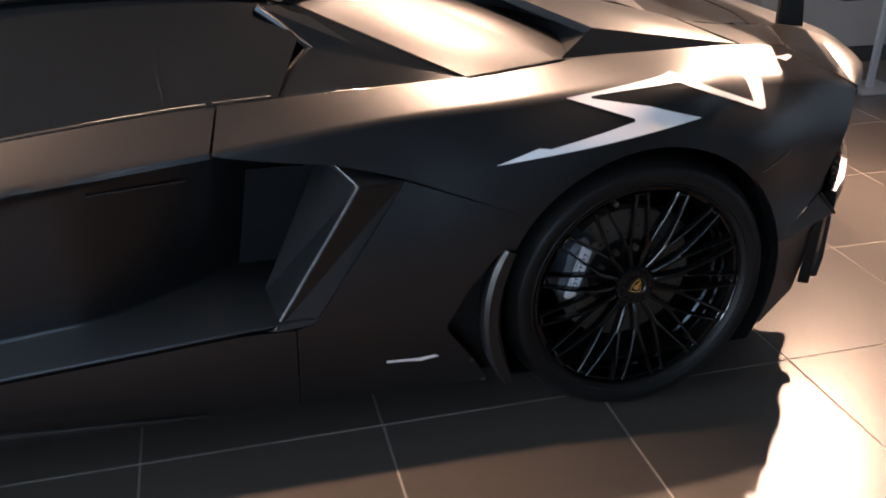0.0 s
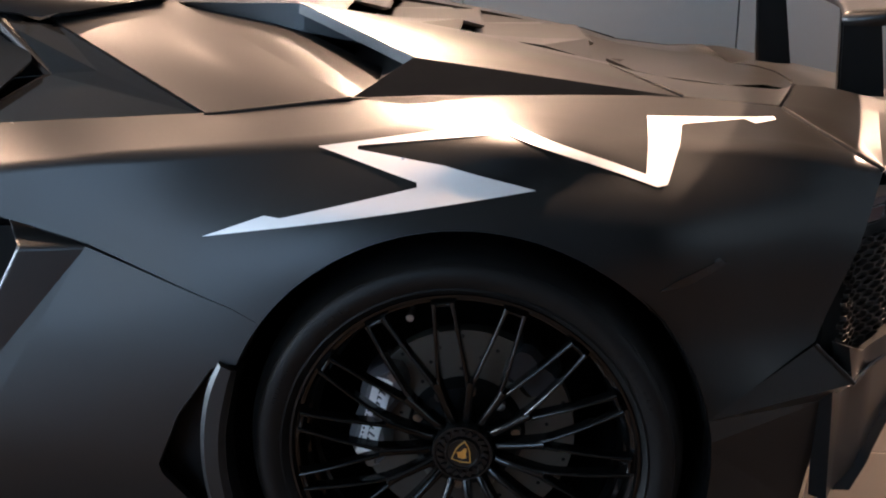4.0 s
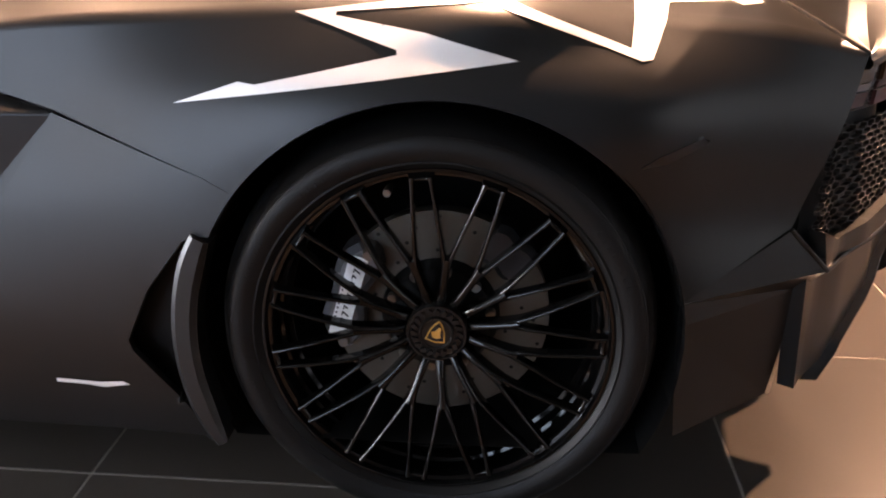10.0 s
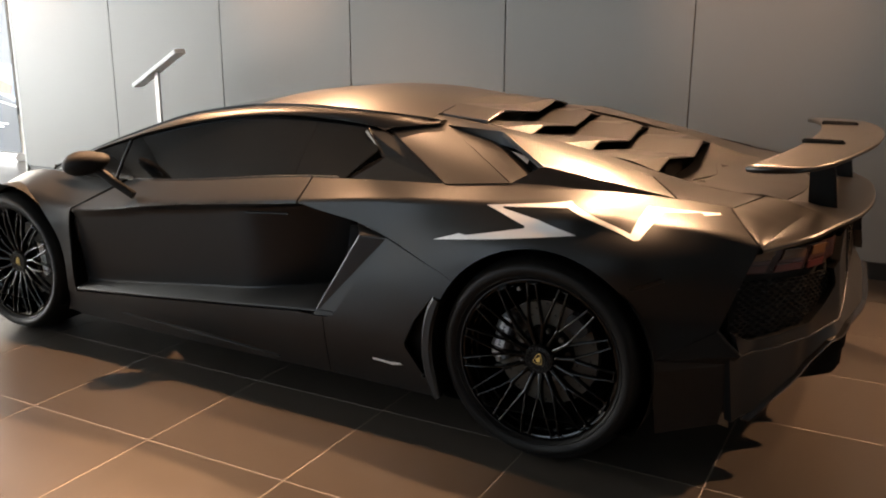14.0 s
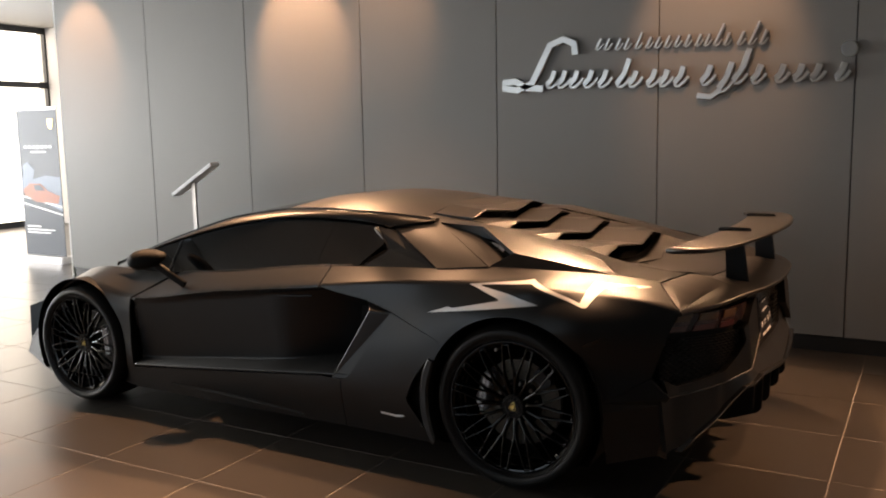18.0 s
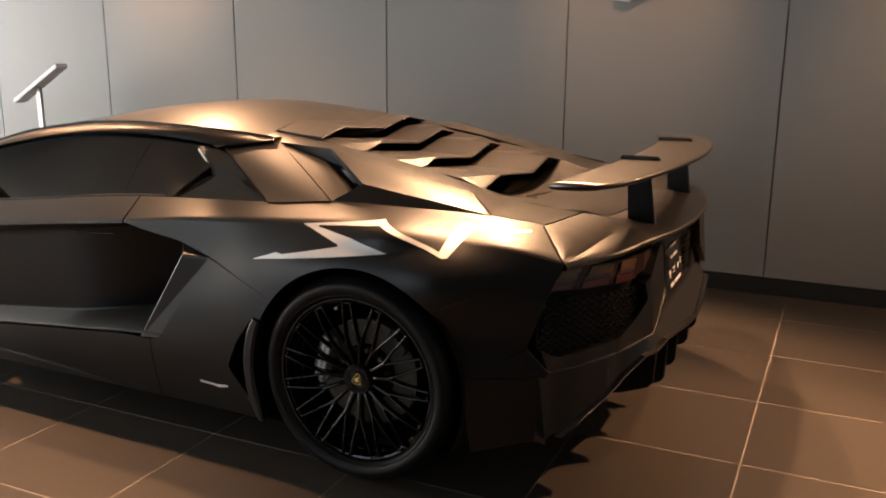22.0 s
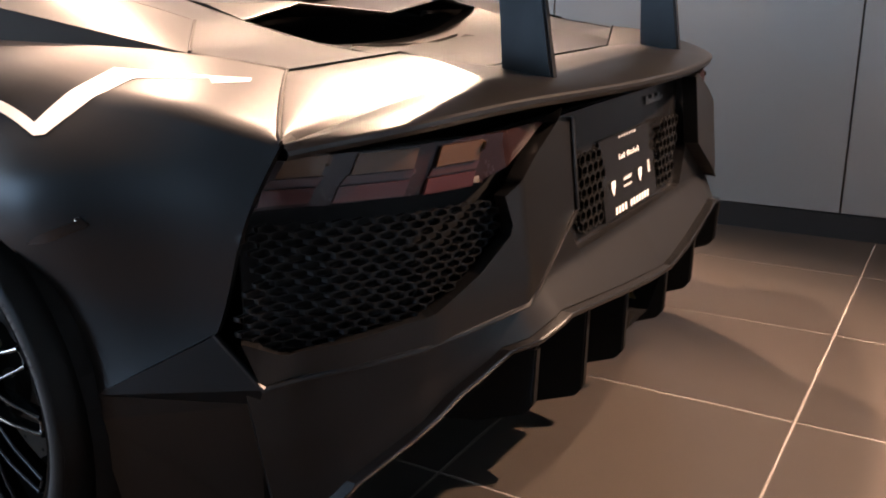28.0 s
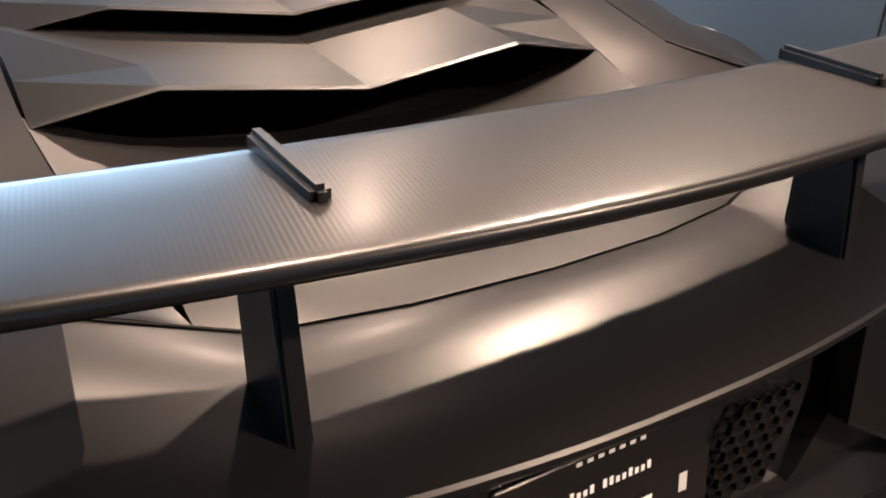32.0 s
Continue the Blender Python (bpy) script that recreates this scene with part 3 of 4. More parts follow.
roof_at = crown(0, [0.63, 0.62, 0.60, 0.53, 0.50], [1.104, 1.112, 1.102, 1.075, 1.05], [1.147, 1.170, 1.166, 1.138, 1.115], qx)
part("roof", skin([(-1.455, -1), (-0.672, -1), (-0.655, 0), (-0.672, 1), (-1.455, 1)], roof_at, 0.03), PAINT, car)

# side window, roof rail, pillar panel
rail_x = [-2.55, -2.06, -1.75, -1.46, -1.20, -0.95, -0.80, -0.672, -0.575]
rail_w, rail_z = curve(rail_x, [0.83, 0.81, 0.750, 0.682, 0.655, 0.628, 0.604, 0.568, 0.545]), curve(rail_x, [0.775, 0.935, 1.018, 1.066, 1.078, 1.064, 1.045, 1.058, 1.068])


def roof_side(p):
    x, s = p[:, 0], p[:, 1]
    edge = np.where((x < -1.46)[:, None], screen(np.stack([x, 0 * x - 0.965], -1)), roof_at(np.stack([x, 0 * x - 0.995], -1)))
    low = np.stack([x, -rail_w(x), rail_z(x)], -1)
    tuck = np.clip(-s, 0, 1)
    s = np.clip(s, 0, 1)
    out = edge * (1 - s)[:, None] + low * s[:, None]
    out[:, 1] += 0.12 * tuck - 0.006 * np.sin(np.pi * s)
    out[:, 2] += 0.004 * np.sin(np.pi * s) - 0.004 * np.clip(tuck / 0.05, 0, 1)
    return out


both("roof_rail", skin([(-2.5, -0.1), (-0.60, -0.1), (-0.60, 1), (-0.80, 1), (-2.5, 1)], roof_side, 0.035, thick=0.015), PAINT, car)


def side_glass(p):
    x, s = p[:, 0], p[:, 1]
    w = (rail_w(x) - 0.012) * s + (in_w(x) - 0.012) * (1 - s)
    z = (rail_z(x) + 0.010) * s + (in_z(x) - 0.01) * (1 - s)
    return np.stack([x, -w - 0.02 * s * (1 - s), z], -1)


both("side_window", skin([(-2.42, 0.0), (-0.86, 0.0), (-0.79, 0.55), (-0.86, 1.0), (-2.42, 1.0)], side_glass, 0.03, thick=0.004), GLASS, car)
# thin bar added to shape the highlight on the shoulder's top edge
both("shoulder_glint_bar", bar([(x, -float(in_w(x)) + 0.004, float(in_z(x)) + 0.004) for x in np.linspace(-2.0, -0.87, 12)], 0.005, 0.006), PAINT, car)
both("window_divider", bar([tuple(p) for p in side_glass(np.array([(-1.10, 0.98), (-1.105, 0.75), (-1.105, 0.5), (-1.10, 0.25), (-1.09, 0.02)]))], 0.006, 0.004), GLASS, car)
both("window_pillar", bar([tuple(p) for p in side_glass(np.array([(-2.13, 0.02), (-2.09, 0.35), (-2.05, 0.7), (-2.02, 0.99)]))], 0.012, 0.016), PAINT, car)
both("window_frame", bar([(-0.875, -0.655, 1.038), (-0.765, -0.705, 0.950), (-0.845, -0.785, 0.890)], 0.020, 0.020), TRIM, car)
both("sail_panel", facets([(-0.875, -0.650, 1.040), (-0.765, -0.712, 0.950), (-0.860, -0.838, 0.878), (-0.43, -0.846, 0.893), (-0.80, -0.604, 1.037), (-1.0, -0.862, 0.866), (-0.66, -0.730, 0.955)],
     [(0, 1, 6, 4), (1, 2, 3, 6), (2, 5, 3), (6, 3, 4)]), GLASS, car)
both("pillar_panel", pillow([(-0.803, -0.600, 1.041), (-0.426, -0.847, 0.897), (-0.186, -0.822, 0.915), (-0.579, -0.545, 1.069)], 0.007), PAINT, car)
both("inlet_floor", pillow([(-0.574, -0.540, 1.062), (-0.180, -0.815, 0.910), (-0.10, -0.74, 0.93), (-0.40, -0.52, 1.04)], 0.007), PAINT, car)
# engine flank: faceted panel with the side air scoop
fl = [(-0.321, -0.591, 1.061), (-0.087, -0.771, 0.974), (-0.181, -0.818, 0.916), (0.362, -0.717, 0.896), (0.246, -0.590, 0.940)]
both("flank_panel", pillow([fl[0], fl[1], fl[3], fl[4]], 0.006), PAINT, car)
both("flank_cheek", facets(fl, [(1, 2, 3)]), PAINT, car)
both("scoop_mouth", facets([(-0.321, -0.588, 1.05), (-0.087, -0.768, 0.965), (-0.181, -0.79, 0.90), (-0.5, -0.50, 1.03), (-0.25, -0.45, 0.98)], [(0, 1, 4), (1, 2, 4), (0, 4, 3)]), DARK, car)
# buttress from the roof to the rear deck
bo_x = [-0.672, -0.579, -0.321, 0.246, 0.362, 0.530, 0.601]
bo_y, bo_z = [-0.520, -0.542, -0.588, -0.587, -0.712, -0.676, -0.489], [1.073, 1.066, 1.060, 0.940, 0.895, 0.873, 0.889]
bi_x = [-0.672, -0.45, -0.20, 0.05, 0.235, 0.36, 0.50, 0.601]
bi_y, bi_z = curve(bi_x, [-0.455, -0.455, -0.455, -0.455, -0.450, -0.435, -0.41, -0.38]), curve(bi_x, [1.095, 1.068, 1.030, 0.980, 0.932, 0.900, 0.878, 0.874])


def buttress(p):
    x, s = p[:, 0], p[:, 1]
    oy, oz = np.interp(x, bo_x, bo_y), np.interp(x, bo_x, bo_z)
    k = s * np.clip((x - 0.5) / 0.101, 0, 1)
    return np.stack([x + 0.034 * k, oy + (bi_y(x) - oy) * s, oz + (bi_z(x) - oz) * s + 0.003 * np.sin(np.pi * s) - 0.012 * k], -1)


both("buttress", skin([(-0.668, 0), (0.601, 0), (0.601, 1), (-0.668, 1)], buttress, 0.021, thick=0.05), PAINT, car)
dk = np.linspace(-1, 1, 25)
bm = bmesh.new()
net = []
for x0 in (0.20, 0.36, 0.50, 0.60, 0.65):
    row = []
    for d in dk:
        a = abs(d)
        y = d * 0.38 if x0 > 0.55 else -d * float(bi_y(x0))
        end, end_z = np.interp(abs(y), [0, 0.17, 0.328, 0.38], [0.695, 0.685, 0.650, 0.634]), np.interp(abs(y), [0, 0.17, 0.328, 0.38], [0.857, 0.855, 0.849, 0.862])
        x = x0 if x0 < 0.55 else (end if x0 > 0.62 else 0.5 + (end - 0.5) * 0.6)
        zc = 0.868 - 0.012 * (x0 - 0.2)
        z = zc + (float(bi_z(min(x0, 0.6))) - zc) * a**3
        row.append(bm.verts.new((x, y, end_z if x0 > 0.62 else z)))
    net.append(row)
for a, b in zip(net, net[1:]):
    for i in range(24):
        bm.faces.new((a[i], a[i + 1], b[i + 1], b[i]))
bmesh.ops.recalc_face_normals(bm, faces=bm.faces)
part("deck", bm, PAINT, car, smooth=True)
part("cover_tray", facets([(-0.66, -0.45, 1.05), (0.2, -0.45, 0.83), (0.2, 0.45, 0.83), (-0.66, 0.45, 1.05)], [(0, 1, 2, 3)]), DARK, car)

for ys_, xs_ in (((-0.215, 0.0, 0.215), (0.303, 0.350, 0.303)),):
    part("deck_slot", bar([(x, y, 0.8695) for x, y in zip(xs_, ys_)], 0.016, 0.006), DARK, car)
both("deck_vent", facets([(0.315, -0.235, 0.876), (0.352, -0.225, 0.873), (0.335, -0.175, 0.872)], [(0, 1, 2)]), DARK, car)

# engine cover slats
cover = part("engine_cover", boxed(-0.64, 0.2, -0.02, 0.02, 0.80, 0.82), DARK, car, "louvred engine cover with four stepped chevron slats")
for k in range(4):
    dx, dz = (-0.675, -0.505, -0.268, 0.0)[k], (0.146, 0.094, 0.047, 0.0)[k]
    ys = [-0.448, -0.285, 0.0, 0.285, 0.448]
    back = [(0.226 + dx, 0.934 + dz), (0.226 + dx, 0.962 + dz), (0.256 + dx, 0.934 + dz), (0.226 + dx, 0.962 + dz), (0.226 + dx, 0.934 + dz)]
    bm = bmesh.new()
    rows = []
    for y, (x, z) in zip(ys, back):
        f = 0.285 if k else 0.16
        lift = 0.0 if k else float(roof_at(np.array([[-0.66, abs(y) / 0.53]]))[0, 2]) - z - 0.006
        tip = k and abs(y) > 0.4
        top = (x - f, y, z + 0.060) if tip else (x - f if k else -0.655, y, z + 0.012 + lift)
        crest = (x - 0.10, y, z + 0.032) if tip else (x - 0.10, y, z + 0.006 + 0.4 * lift)
        rows.append([bm.verts.new(p) for p in (top, crest, (x - 0.007, y, z + 0.003), (x, y, z), (x - 0.008, y, z - 0.005), (x - f, y, z - 0.012))])
    for a, b in zip(rows, rows[1:]):
        for i in range(6):
            bm.faces.new((a[i], b[i], b[(i + 1) % 6], a[(i + 1) % 6]))
    bm.faces.new(rows[0][::-1]), bm.faces.new(rows[-1])
    bmesh.ops.recalc_face_normals(bm, faces=bm.faces)
    part("slat", bm, PAINT, cover)

# tail panel from the deck seam to the lip
NX = [(-0.841, 0.652, 0.796), (-0.679, 0.533, 0.871), (-0.489, 0.603, 0.887), (-0.328, 0.653, 0.849), (-0.17, 0.688, 0.855), (0.0, 0.698, 0.857)]
MX = [(-0.841, 0.654, 0.794), (-0.672, 0.703, 0.829), (-0.504, 0.757, 0.859), (-0.335, 0.782, 0.846), (-0.17, 0.800, 0.848), (0.0, 0.806, 0.848)]
LX = [(-0.841, 0.657, 0.789), (-0.70, 0.776, 0.814), (-0.535, 0.838, 0.827), (-0.36, 0.888, 0.830), (-0.17, 0.911, 0.828), (0.0, 0.916, 0.827)]


def across(line, bend):
    """A line over the tail from one side to the other: straight between its corners, or curved."""
    line = line + [(-y, x, z) for y, x, z in line[-2::-1]]
    i = np.arange(len(line))
    u = np.linspace(0, len(line) - 1, 8 * (len(line) - 1) + 1)
    f = (lambda k: curve(i, [p[k] for p in line])(u)) if bend else (lambda k: np.interp(u, i, [p[k] for p in line]))
    return np.stack([f(1), f(0), f(2)], -1)


n_row, m_row, l_row = across(NX, False), across(MX, False), across(LX, True)
# the outer edges follow the fenders
n_row[:9, 1] = -half_width(n_row[:9, 0], n_row[:9, 2])
n_row[-9:, 1] = half_width(n_row[-9:, 0], n_row[-9:, 2])
grid = [n_row + (m_row - n_row) * k + np.array([0, 0, 0.006]) * math.sin(math.pi * k) for k in (0, 0.15, 0.35, 0.55, 0.78, 1)]
grid += [m_row + (l_row - m_row) * k + np.array([0, 0, 0.004]) * math.sin(math.pi * k) for k in (0.3, 0.6, 0.85, 1)]
grid += [l_row + np.array(d) for d in ((0.004, 0, -0.003), (0.005, 0, -0.009), (0.001, 0, -0.016), (-0.09, 0, -0.020))]
bm = bmesh.new()
net = [[bm.verts.new(p) for p in r] for r in grid]
for a, b in zip(net, net[1:]):
    for i in range(len(a) - 1):
        bm.faces.new((a[i], a[i + 1], b[i + 1], b[i]))
bmesh.ops.remove_doubles(bm, verts=bm.verts, dist=2e-4)
bmesh.ops.recalc_face_normals(bm, faces=bm.faces)
for e in bm.edges:
    e.smooth = e.calc_face_angle(0) < 0.21
tail = part("tail_panel", bm, PAINT, car, smooth=True)


def gap(points, w=0.008):
    """A dark joint between two body panels."""
    both("panel_gap", bar(points, w, 0.008), DARK, car)


gap([(0.362, -0.7165, 0.893), (0.532, -0.679, 0.871), (0.603, -0.489, 0.886), (0.652, -0.328, 0.848), (0.688, -0.17, 0.854), (0.698, 0.0, 0.856)])
gap([(x, y, z + 0.001) for x, y, z in n_row[:9]])
gap([(0.246, -0.590, 0.938), (0.362, -0.7165, 0.897)], 0.007)
gap([(-0.186, -0.822, 0.912), (0.362, -0.7165, 0.893)], 0.007)
gap([(-0.426, -0.848, 0.893), (-0.186, -0.825, 0.914)], 0.007)
gap([(-0.672, -0.520, 1.071), (-0.803, -0.602, 1.040)], 0.007)

# rear face
def rear_x(y, z):
    a = np.abs(y)
    return np.interp(a, [0, 0.36, 0.546, 0.70, 0.80, 0.845, 0.89, 0.95], [0.885, 0.880, 0.874, 0.80, 0.715, 0.66, 0.628, 0.56]) - 0.10 * np.clip(z - 0.55, 0, 1)


def rear(p, back=0.0):
    return np.stack([rear_x(p[:, 0], p[:, 1]) - back, p[:, 0], p[:, 1]], -1)


blade = [(-0.889, 0.454), (-0.546, 0.515), (-0.364, 0.628), (-0.363, 0.782), (-0.405, 0.785), (-0.492, 0.742), (-0.575, 0.690), (-0.564, 0.636), (-0.627, 0.581), (-0.706, 0.534), (-0.80, 0.512), (-0.86, 0.498), (-0.905, 0.525)]
both("bumper_blade", skin(blade, rear, 0.010, thick=0.03), CARBON, car)


def on_rear(points, back, steps=6):
    """Points along a line drawn on the rear face."""
    out = []
    for (a0, b0), (a1, b1) in zip(points, points[1:]):
        out += [(a0 + (a1 - a0) * k / steps, b0 + (b1 - b0) * k / steps) for k in range(steps)]
    return [tuple(p) for p in rear(np.array(out + [points[-1]]), back)]


both("blade_edge", bar(on_rear([(-0.889, 0.454), (-0.546, 0.515), (-0.364, 0.628), (-0.363, 0.782)], -0.001), 0.008, 0.008), PAINT, car)
both("corner_edge", bar([(0.559, -0.903, 0.528), (0.631, -0.890, 0.455)], 0.007, 0.007), PAINT, car)
backing_face = [(-0.85, 0.775), (0.85, 0.775), (0.87, 0.47), (0.5, 0.47), (-0.5, 0.47), (-0.87, 0.47)]
part("rear_backing", skin(backing_face, lambda p: rear(p, 0.065), 0.03), DARK, car)
part("plate_recess", facets([(0.815, -0.36, 0.775), (0.815, 0.36, 0.775), (0.82, 0.35, 0.70), (0.838, 0.30, 0.535), (0.838, -0.30, 0.535), (0.82, -0.35, 0.70)], [(0, 1, 2, 3, 4, 5)]), TRIM, car)
corner = [(0.382, -0.978, 0.424), (0.560, -0.902, 0.527), (0.630, -0.889, 0.454), (0.600, -0.868, 0.415), (0.575, -0.85, 0.20), (0.40, -0.955, 0.17), (0.380, -0.982, 0.385), (0.60, -0.80, 0.17)]
both("bumper_corner", facets(corner, [(0, 1, 2, 3), (0, 3, 6), (6, 3, 4, 5), (3, 7, 4)]), PAINT, car)
shelf = [(-0.892, 0.446), (-0.547, 0.508), (-0.366, 0.620), (-0.30, 0.535), (0.30, 0.535), (0.366, 0.620), (0.547, 0.508), (0.892, 0.446), (0.865, 0.22), (0.80, 0.26), (0.585, 0.452), (0.45, 0.476), (0.2, 0.452), (0.0, 0.436), (-0.2, 0.452), (-0.45, 0.476), (-0.585, 0.452), (-0.80, 0.26), (-0.865, 0.22)]


def low_rear(p, back=0.0):
    """The lower bumper: it swells out towards its bottom edge in the middle."""
    q = rear(p, 0.028 + back)
    q[:, 0] += 0.062 * np.clip((0.53 - p[:, 1]) / 0.09, 0, 1) * np.clip((0.66 - np.abs(p[:, 0])) / 0.2, 0, 1)
    return q


part("bumper_lower", skin(shelf, low_rear, 0.012, thick=0.03), PAINT, car)
edge = [(-0.83, 0.22), (-0.79, 0.275), (-0.585, 0.446), (-0.45, 0.470), (-0.2, 0.446), (0.0, 0.430), (0.2, 0.446), (0.45, 0.470), (0.585, 0.446), (0.79, 0.275), (0.83, 0.22)]
rim_pts = []
for (a0, b0), (a1, b1) in zip(edge, edge[1:]):
    for k in range(6):
        y, z = a0 + (a1 - a0) * k / 6, b0 + (b1 - b0) * k / 6
        rim_pts.append(tuple(low_rear(np.array([[y, z]]), -0.002)[0]))
diffuser = part("diffuser", bar(rim_pts, 0.010, 0.03, up=(1, 0, 0)), TRIM, car, "glossy black diffuser with upright fins")
part("tray", facets([(0.42, -0.82, 0.17), (0.86, -0.50, 0.455), (0.86, 0.50, 0.455), (0.42, 0.82, 0.17), (0.5, -0.86, 0.25), (0.5, 0.86, 0.25)], [(0, 1, 2, 3), (0, 1, 4), (2, 3, 5)]), DARK, diffuser)
for y, foot in ((-0.55, 0.325), (-0.34, 0.268), (-0.13, 0.262), (0.13, 0.262), (0.34, 0.268), (0.55, 0.325)):
    part("fin", plate([(0.46, y, foot - 0.09), (0.78, y, foot - 0.035), (0.87, y, foot), (0.885, y, foot + 0.02), (0.89, y, 0.445), (0.55, y, 0.455)], 0.018, bevel=0.003), DARK, diffuser)
hexa = [(-0.11, 0.43), (0.11, 0.43), (0.12, 0.40), (0.09, 0.292), (-0.09, 0.292), (-0.12, 0.40)]
bm = bmesh.new()
rings = [[bm.verts.new((x + 0.2 * (z - 0.37), y * k, 0.37 + (z - 0.37) * k)) for y, z in hexa] for x, k in ((0.68, 0.9), (0.875, 1.0), (0.88, 0.94), (0.69, 0.80))]
for a, b in zip(rings, rings[1:]):
    for i in range(6):
        bm.faces.new((a[i], a[(i + 1) % 6], b[(i + 1) % 6], b[i]))
bmesh.ops.recalc_face_normals(bm, faces=bm.faces)
pipe = part("exhaust_outlet", bm, TRIM, car)
part("pipe_floor", plate([(0.68, -0.09, 0.305), (0.83, -0.10, 0.298), (0.83, 0.10, 0.298), (0.68, 0.09, 0.305)], 0.004), PIPE, pipe, "heat-tinted golden steel")
for y in (-0.075, 0.075):
    bm = lathe([(0.050, 0), (0.050, 0.12), (0.045, 0.12), (0.042, 0.0)], 28)
    bmesh.ops.transform(bm, matrix=Matrix.Translation((0.715, y + 0.03, 0.362)) @ pose(0, 0, 0, 0, 0, -90), verts=bm.verts)
    part("tail_pipe", bm, PIPE, pipe, "heat-tinted golden steel pipe")

# honeycomb grilles
def honeycomb(outline, to3d, cell_w, cell_h, wall_t, depth):
    """Hexagonal rings, each a short tube, wherever a cell lies inside the outline."""
    bm = bmesh.new()
    poly = np.array(outline)
    lo, hi = poly.min(0), poly.max(0)
    j = 0
    v = lo[1]
    while v < hi[1] + cell_h:
        u = lo[0] + (cell_w * 0.5 if j % 2 else 0)
        while u < hi[0] + cell_w:
            if inside(np.array([[u, v]]), poly)[0]:
                rings = []
                for back, k in ((0.0, 1.0), (0.0, 1 - wall_t), (depth, 1 - wall_t), (depth, 1.0)):
                    q = np.array([(u + k * cell_w / 2 * a, v + k * cell_h * 0.66 * b) for a, b in ((1, 0.5), (0, 1), (-1, 0.5), (-1, -0.5), (0, -1), (1, -0.5))])
                    rings.append([bm.verts.new(p) for p in to3d(q, back)])
                for a, b in zip(rings, rings[1:]):
                    for i in range(6):
                        bm.faces.new((a[i], b[i], b[(i + 1) % 6], a[(i + 1) % 6]))
            u += cell_w
        v += cell_h
        j += 1
    bmesh.ops.recalc_face_normals(bm, faces=bm.faces)
    return bm


grille = [(-0.86, 0.683), (-0.575, 0.686), (-0.564, 0.636), (-0.627, 0.581), (-0.706, 0.534), (-0.80, 0.512), (-0.86, 0.498), (-0.895, 0.52), (-0.87, 0.60)]
both("grille", honeycomb(grille, lambda p, b: rear(p, 0.022 + b), 0.0235, 0.0112, 0.16, 0.010), MESH, car, "gloss black honeycomb grille")
side_grille = [(-0.29, 0.70), (-0.175, 0.70), (-0.165, 0.55), (-0.265, 0.545)]
both("plate_grille", honeycomb(side_grille, lambda p, b: np.stack([0.845 - b + 0 * p[:, 0], p[:, 0], p[:, 1]], -1), 0.026, 0.021, 0.2, 0.008), MESH, car, "gloss black honeycomb grille")

# licence plate with a dealer's print, as plain bars
holder = part("licence_plate", plate([(0.848, -0.155, 0.548), (0.848, 0.155, 0.548), (0.826, 0.155, 0.705), (0.826, -0.155, 0.705)], 0.012, bevel=0.002), TRIM, car, "black dealer plate with white print")


def on_plate(y0, y1, z0, z1, material, slant=0.0):
    f = lambda z: 0.848 - 0.022 * (z - 0.548) / 0.157 + 0.0012
    part("print", facets([(f(z0), y0, z0), (f(z0), y1, z0), (f(z1), y1 + slant, z1), (f(z1), y0 + slant, z1)], [(0, 1, 2, 3)]), material, holder)


for k in range(12):
    if k not in (4,):
        on_plate(-0.100 + 0.0168 * k, -0.089 + 0.0168 * k, 0.553, 0.567, PAPER, 0.003)
for k in range(13):
    if k != 4:
        on_plate(-0.058 + 0.0092 * k, -0.0525 + 0.0092 * k, 0.656, 0.667 if k in (0, 3, 5, 6, 9, 12) else 0.664, PAPER)
for k in range(7):
    on_plate(-0.05 + 0.015 * k, -0.042 + 0.015 * k, 0.697, 0.702, GREY_BAR)
for y, w in ((-0.105, 0.011), (0.05, 0.010)):
    part("emblem", facets([(0.8415, y - w, 0.622), (0.8415, y + w, 0.622), (0.8425, y + w, 0.608), (0.8445, y, 0.592), (0.8425, y - w, 0.608)], [(0, 1, 2, 3, 4)]), PAPER, holder)
on_plate(-0.045, 0.0, 0.611, 0.618, GREY_BAR, 0.006)
on_plate(-0.045, 0.002, 0.598, 0.602, GREY_BAR)
on_plate(0.105, 0.118, 0.602, 0.628, GREY_BAR)
# badge under the lip, a plain bright stroke
for k in range(9):
    part("tail_badge", boxed(0.817, 0.821, 0.13 + 0.013 * k, 0.139 + 0.013 * k, 0.742, 0.752 if k % 3 else 0.760), CHROME, car)

# tail lamps
lamp_face = [(-0.868, 0.703), (-0.60, 0.712), (-0.505, 0.745), (-0.41, 0.783), (-0.52, 0.783), (-0.70, 0.778), (-0.835, 0.772)]
AMBER = mat("amber_lens", (0.085, 0.040, 0.016), 0.3, vary=0.2, scale=12, fine=60, coat=0.1, spec=0.35)
RED = mat("red_lens", (0.055, 0.011, 0.009), 0.3, vary=0.2, scale=12, fine=60, coat=0.1, spec=0.35)
DULL = mat("dull_red_lens", (0.055, 0.022, 0.020), 0.3, vary=0.2, scale=12, coat=0.1, spec=0.35)
LENS = mat("smoked_lens", (0.020, 0.008, 0.007), 0.25, vary=0.3, scale=30, bump=0.0, coat=0.0, spec=0.3)
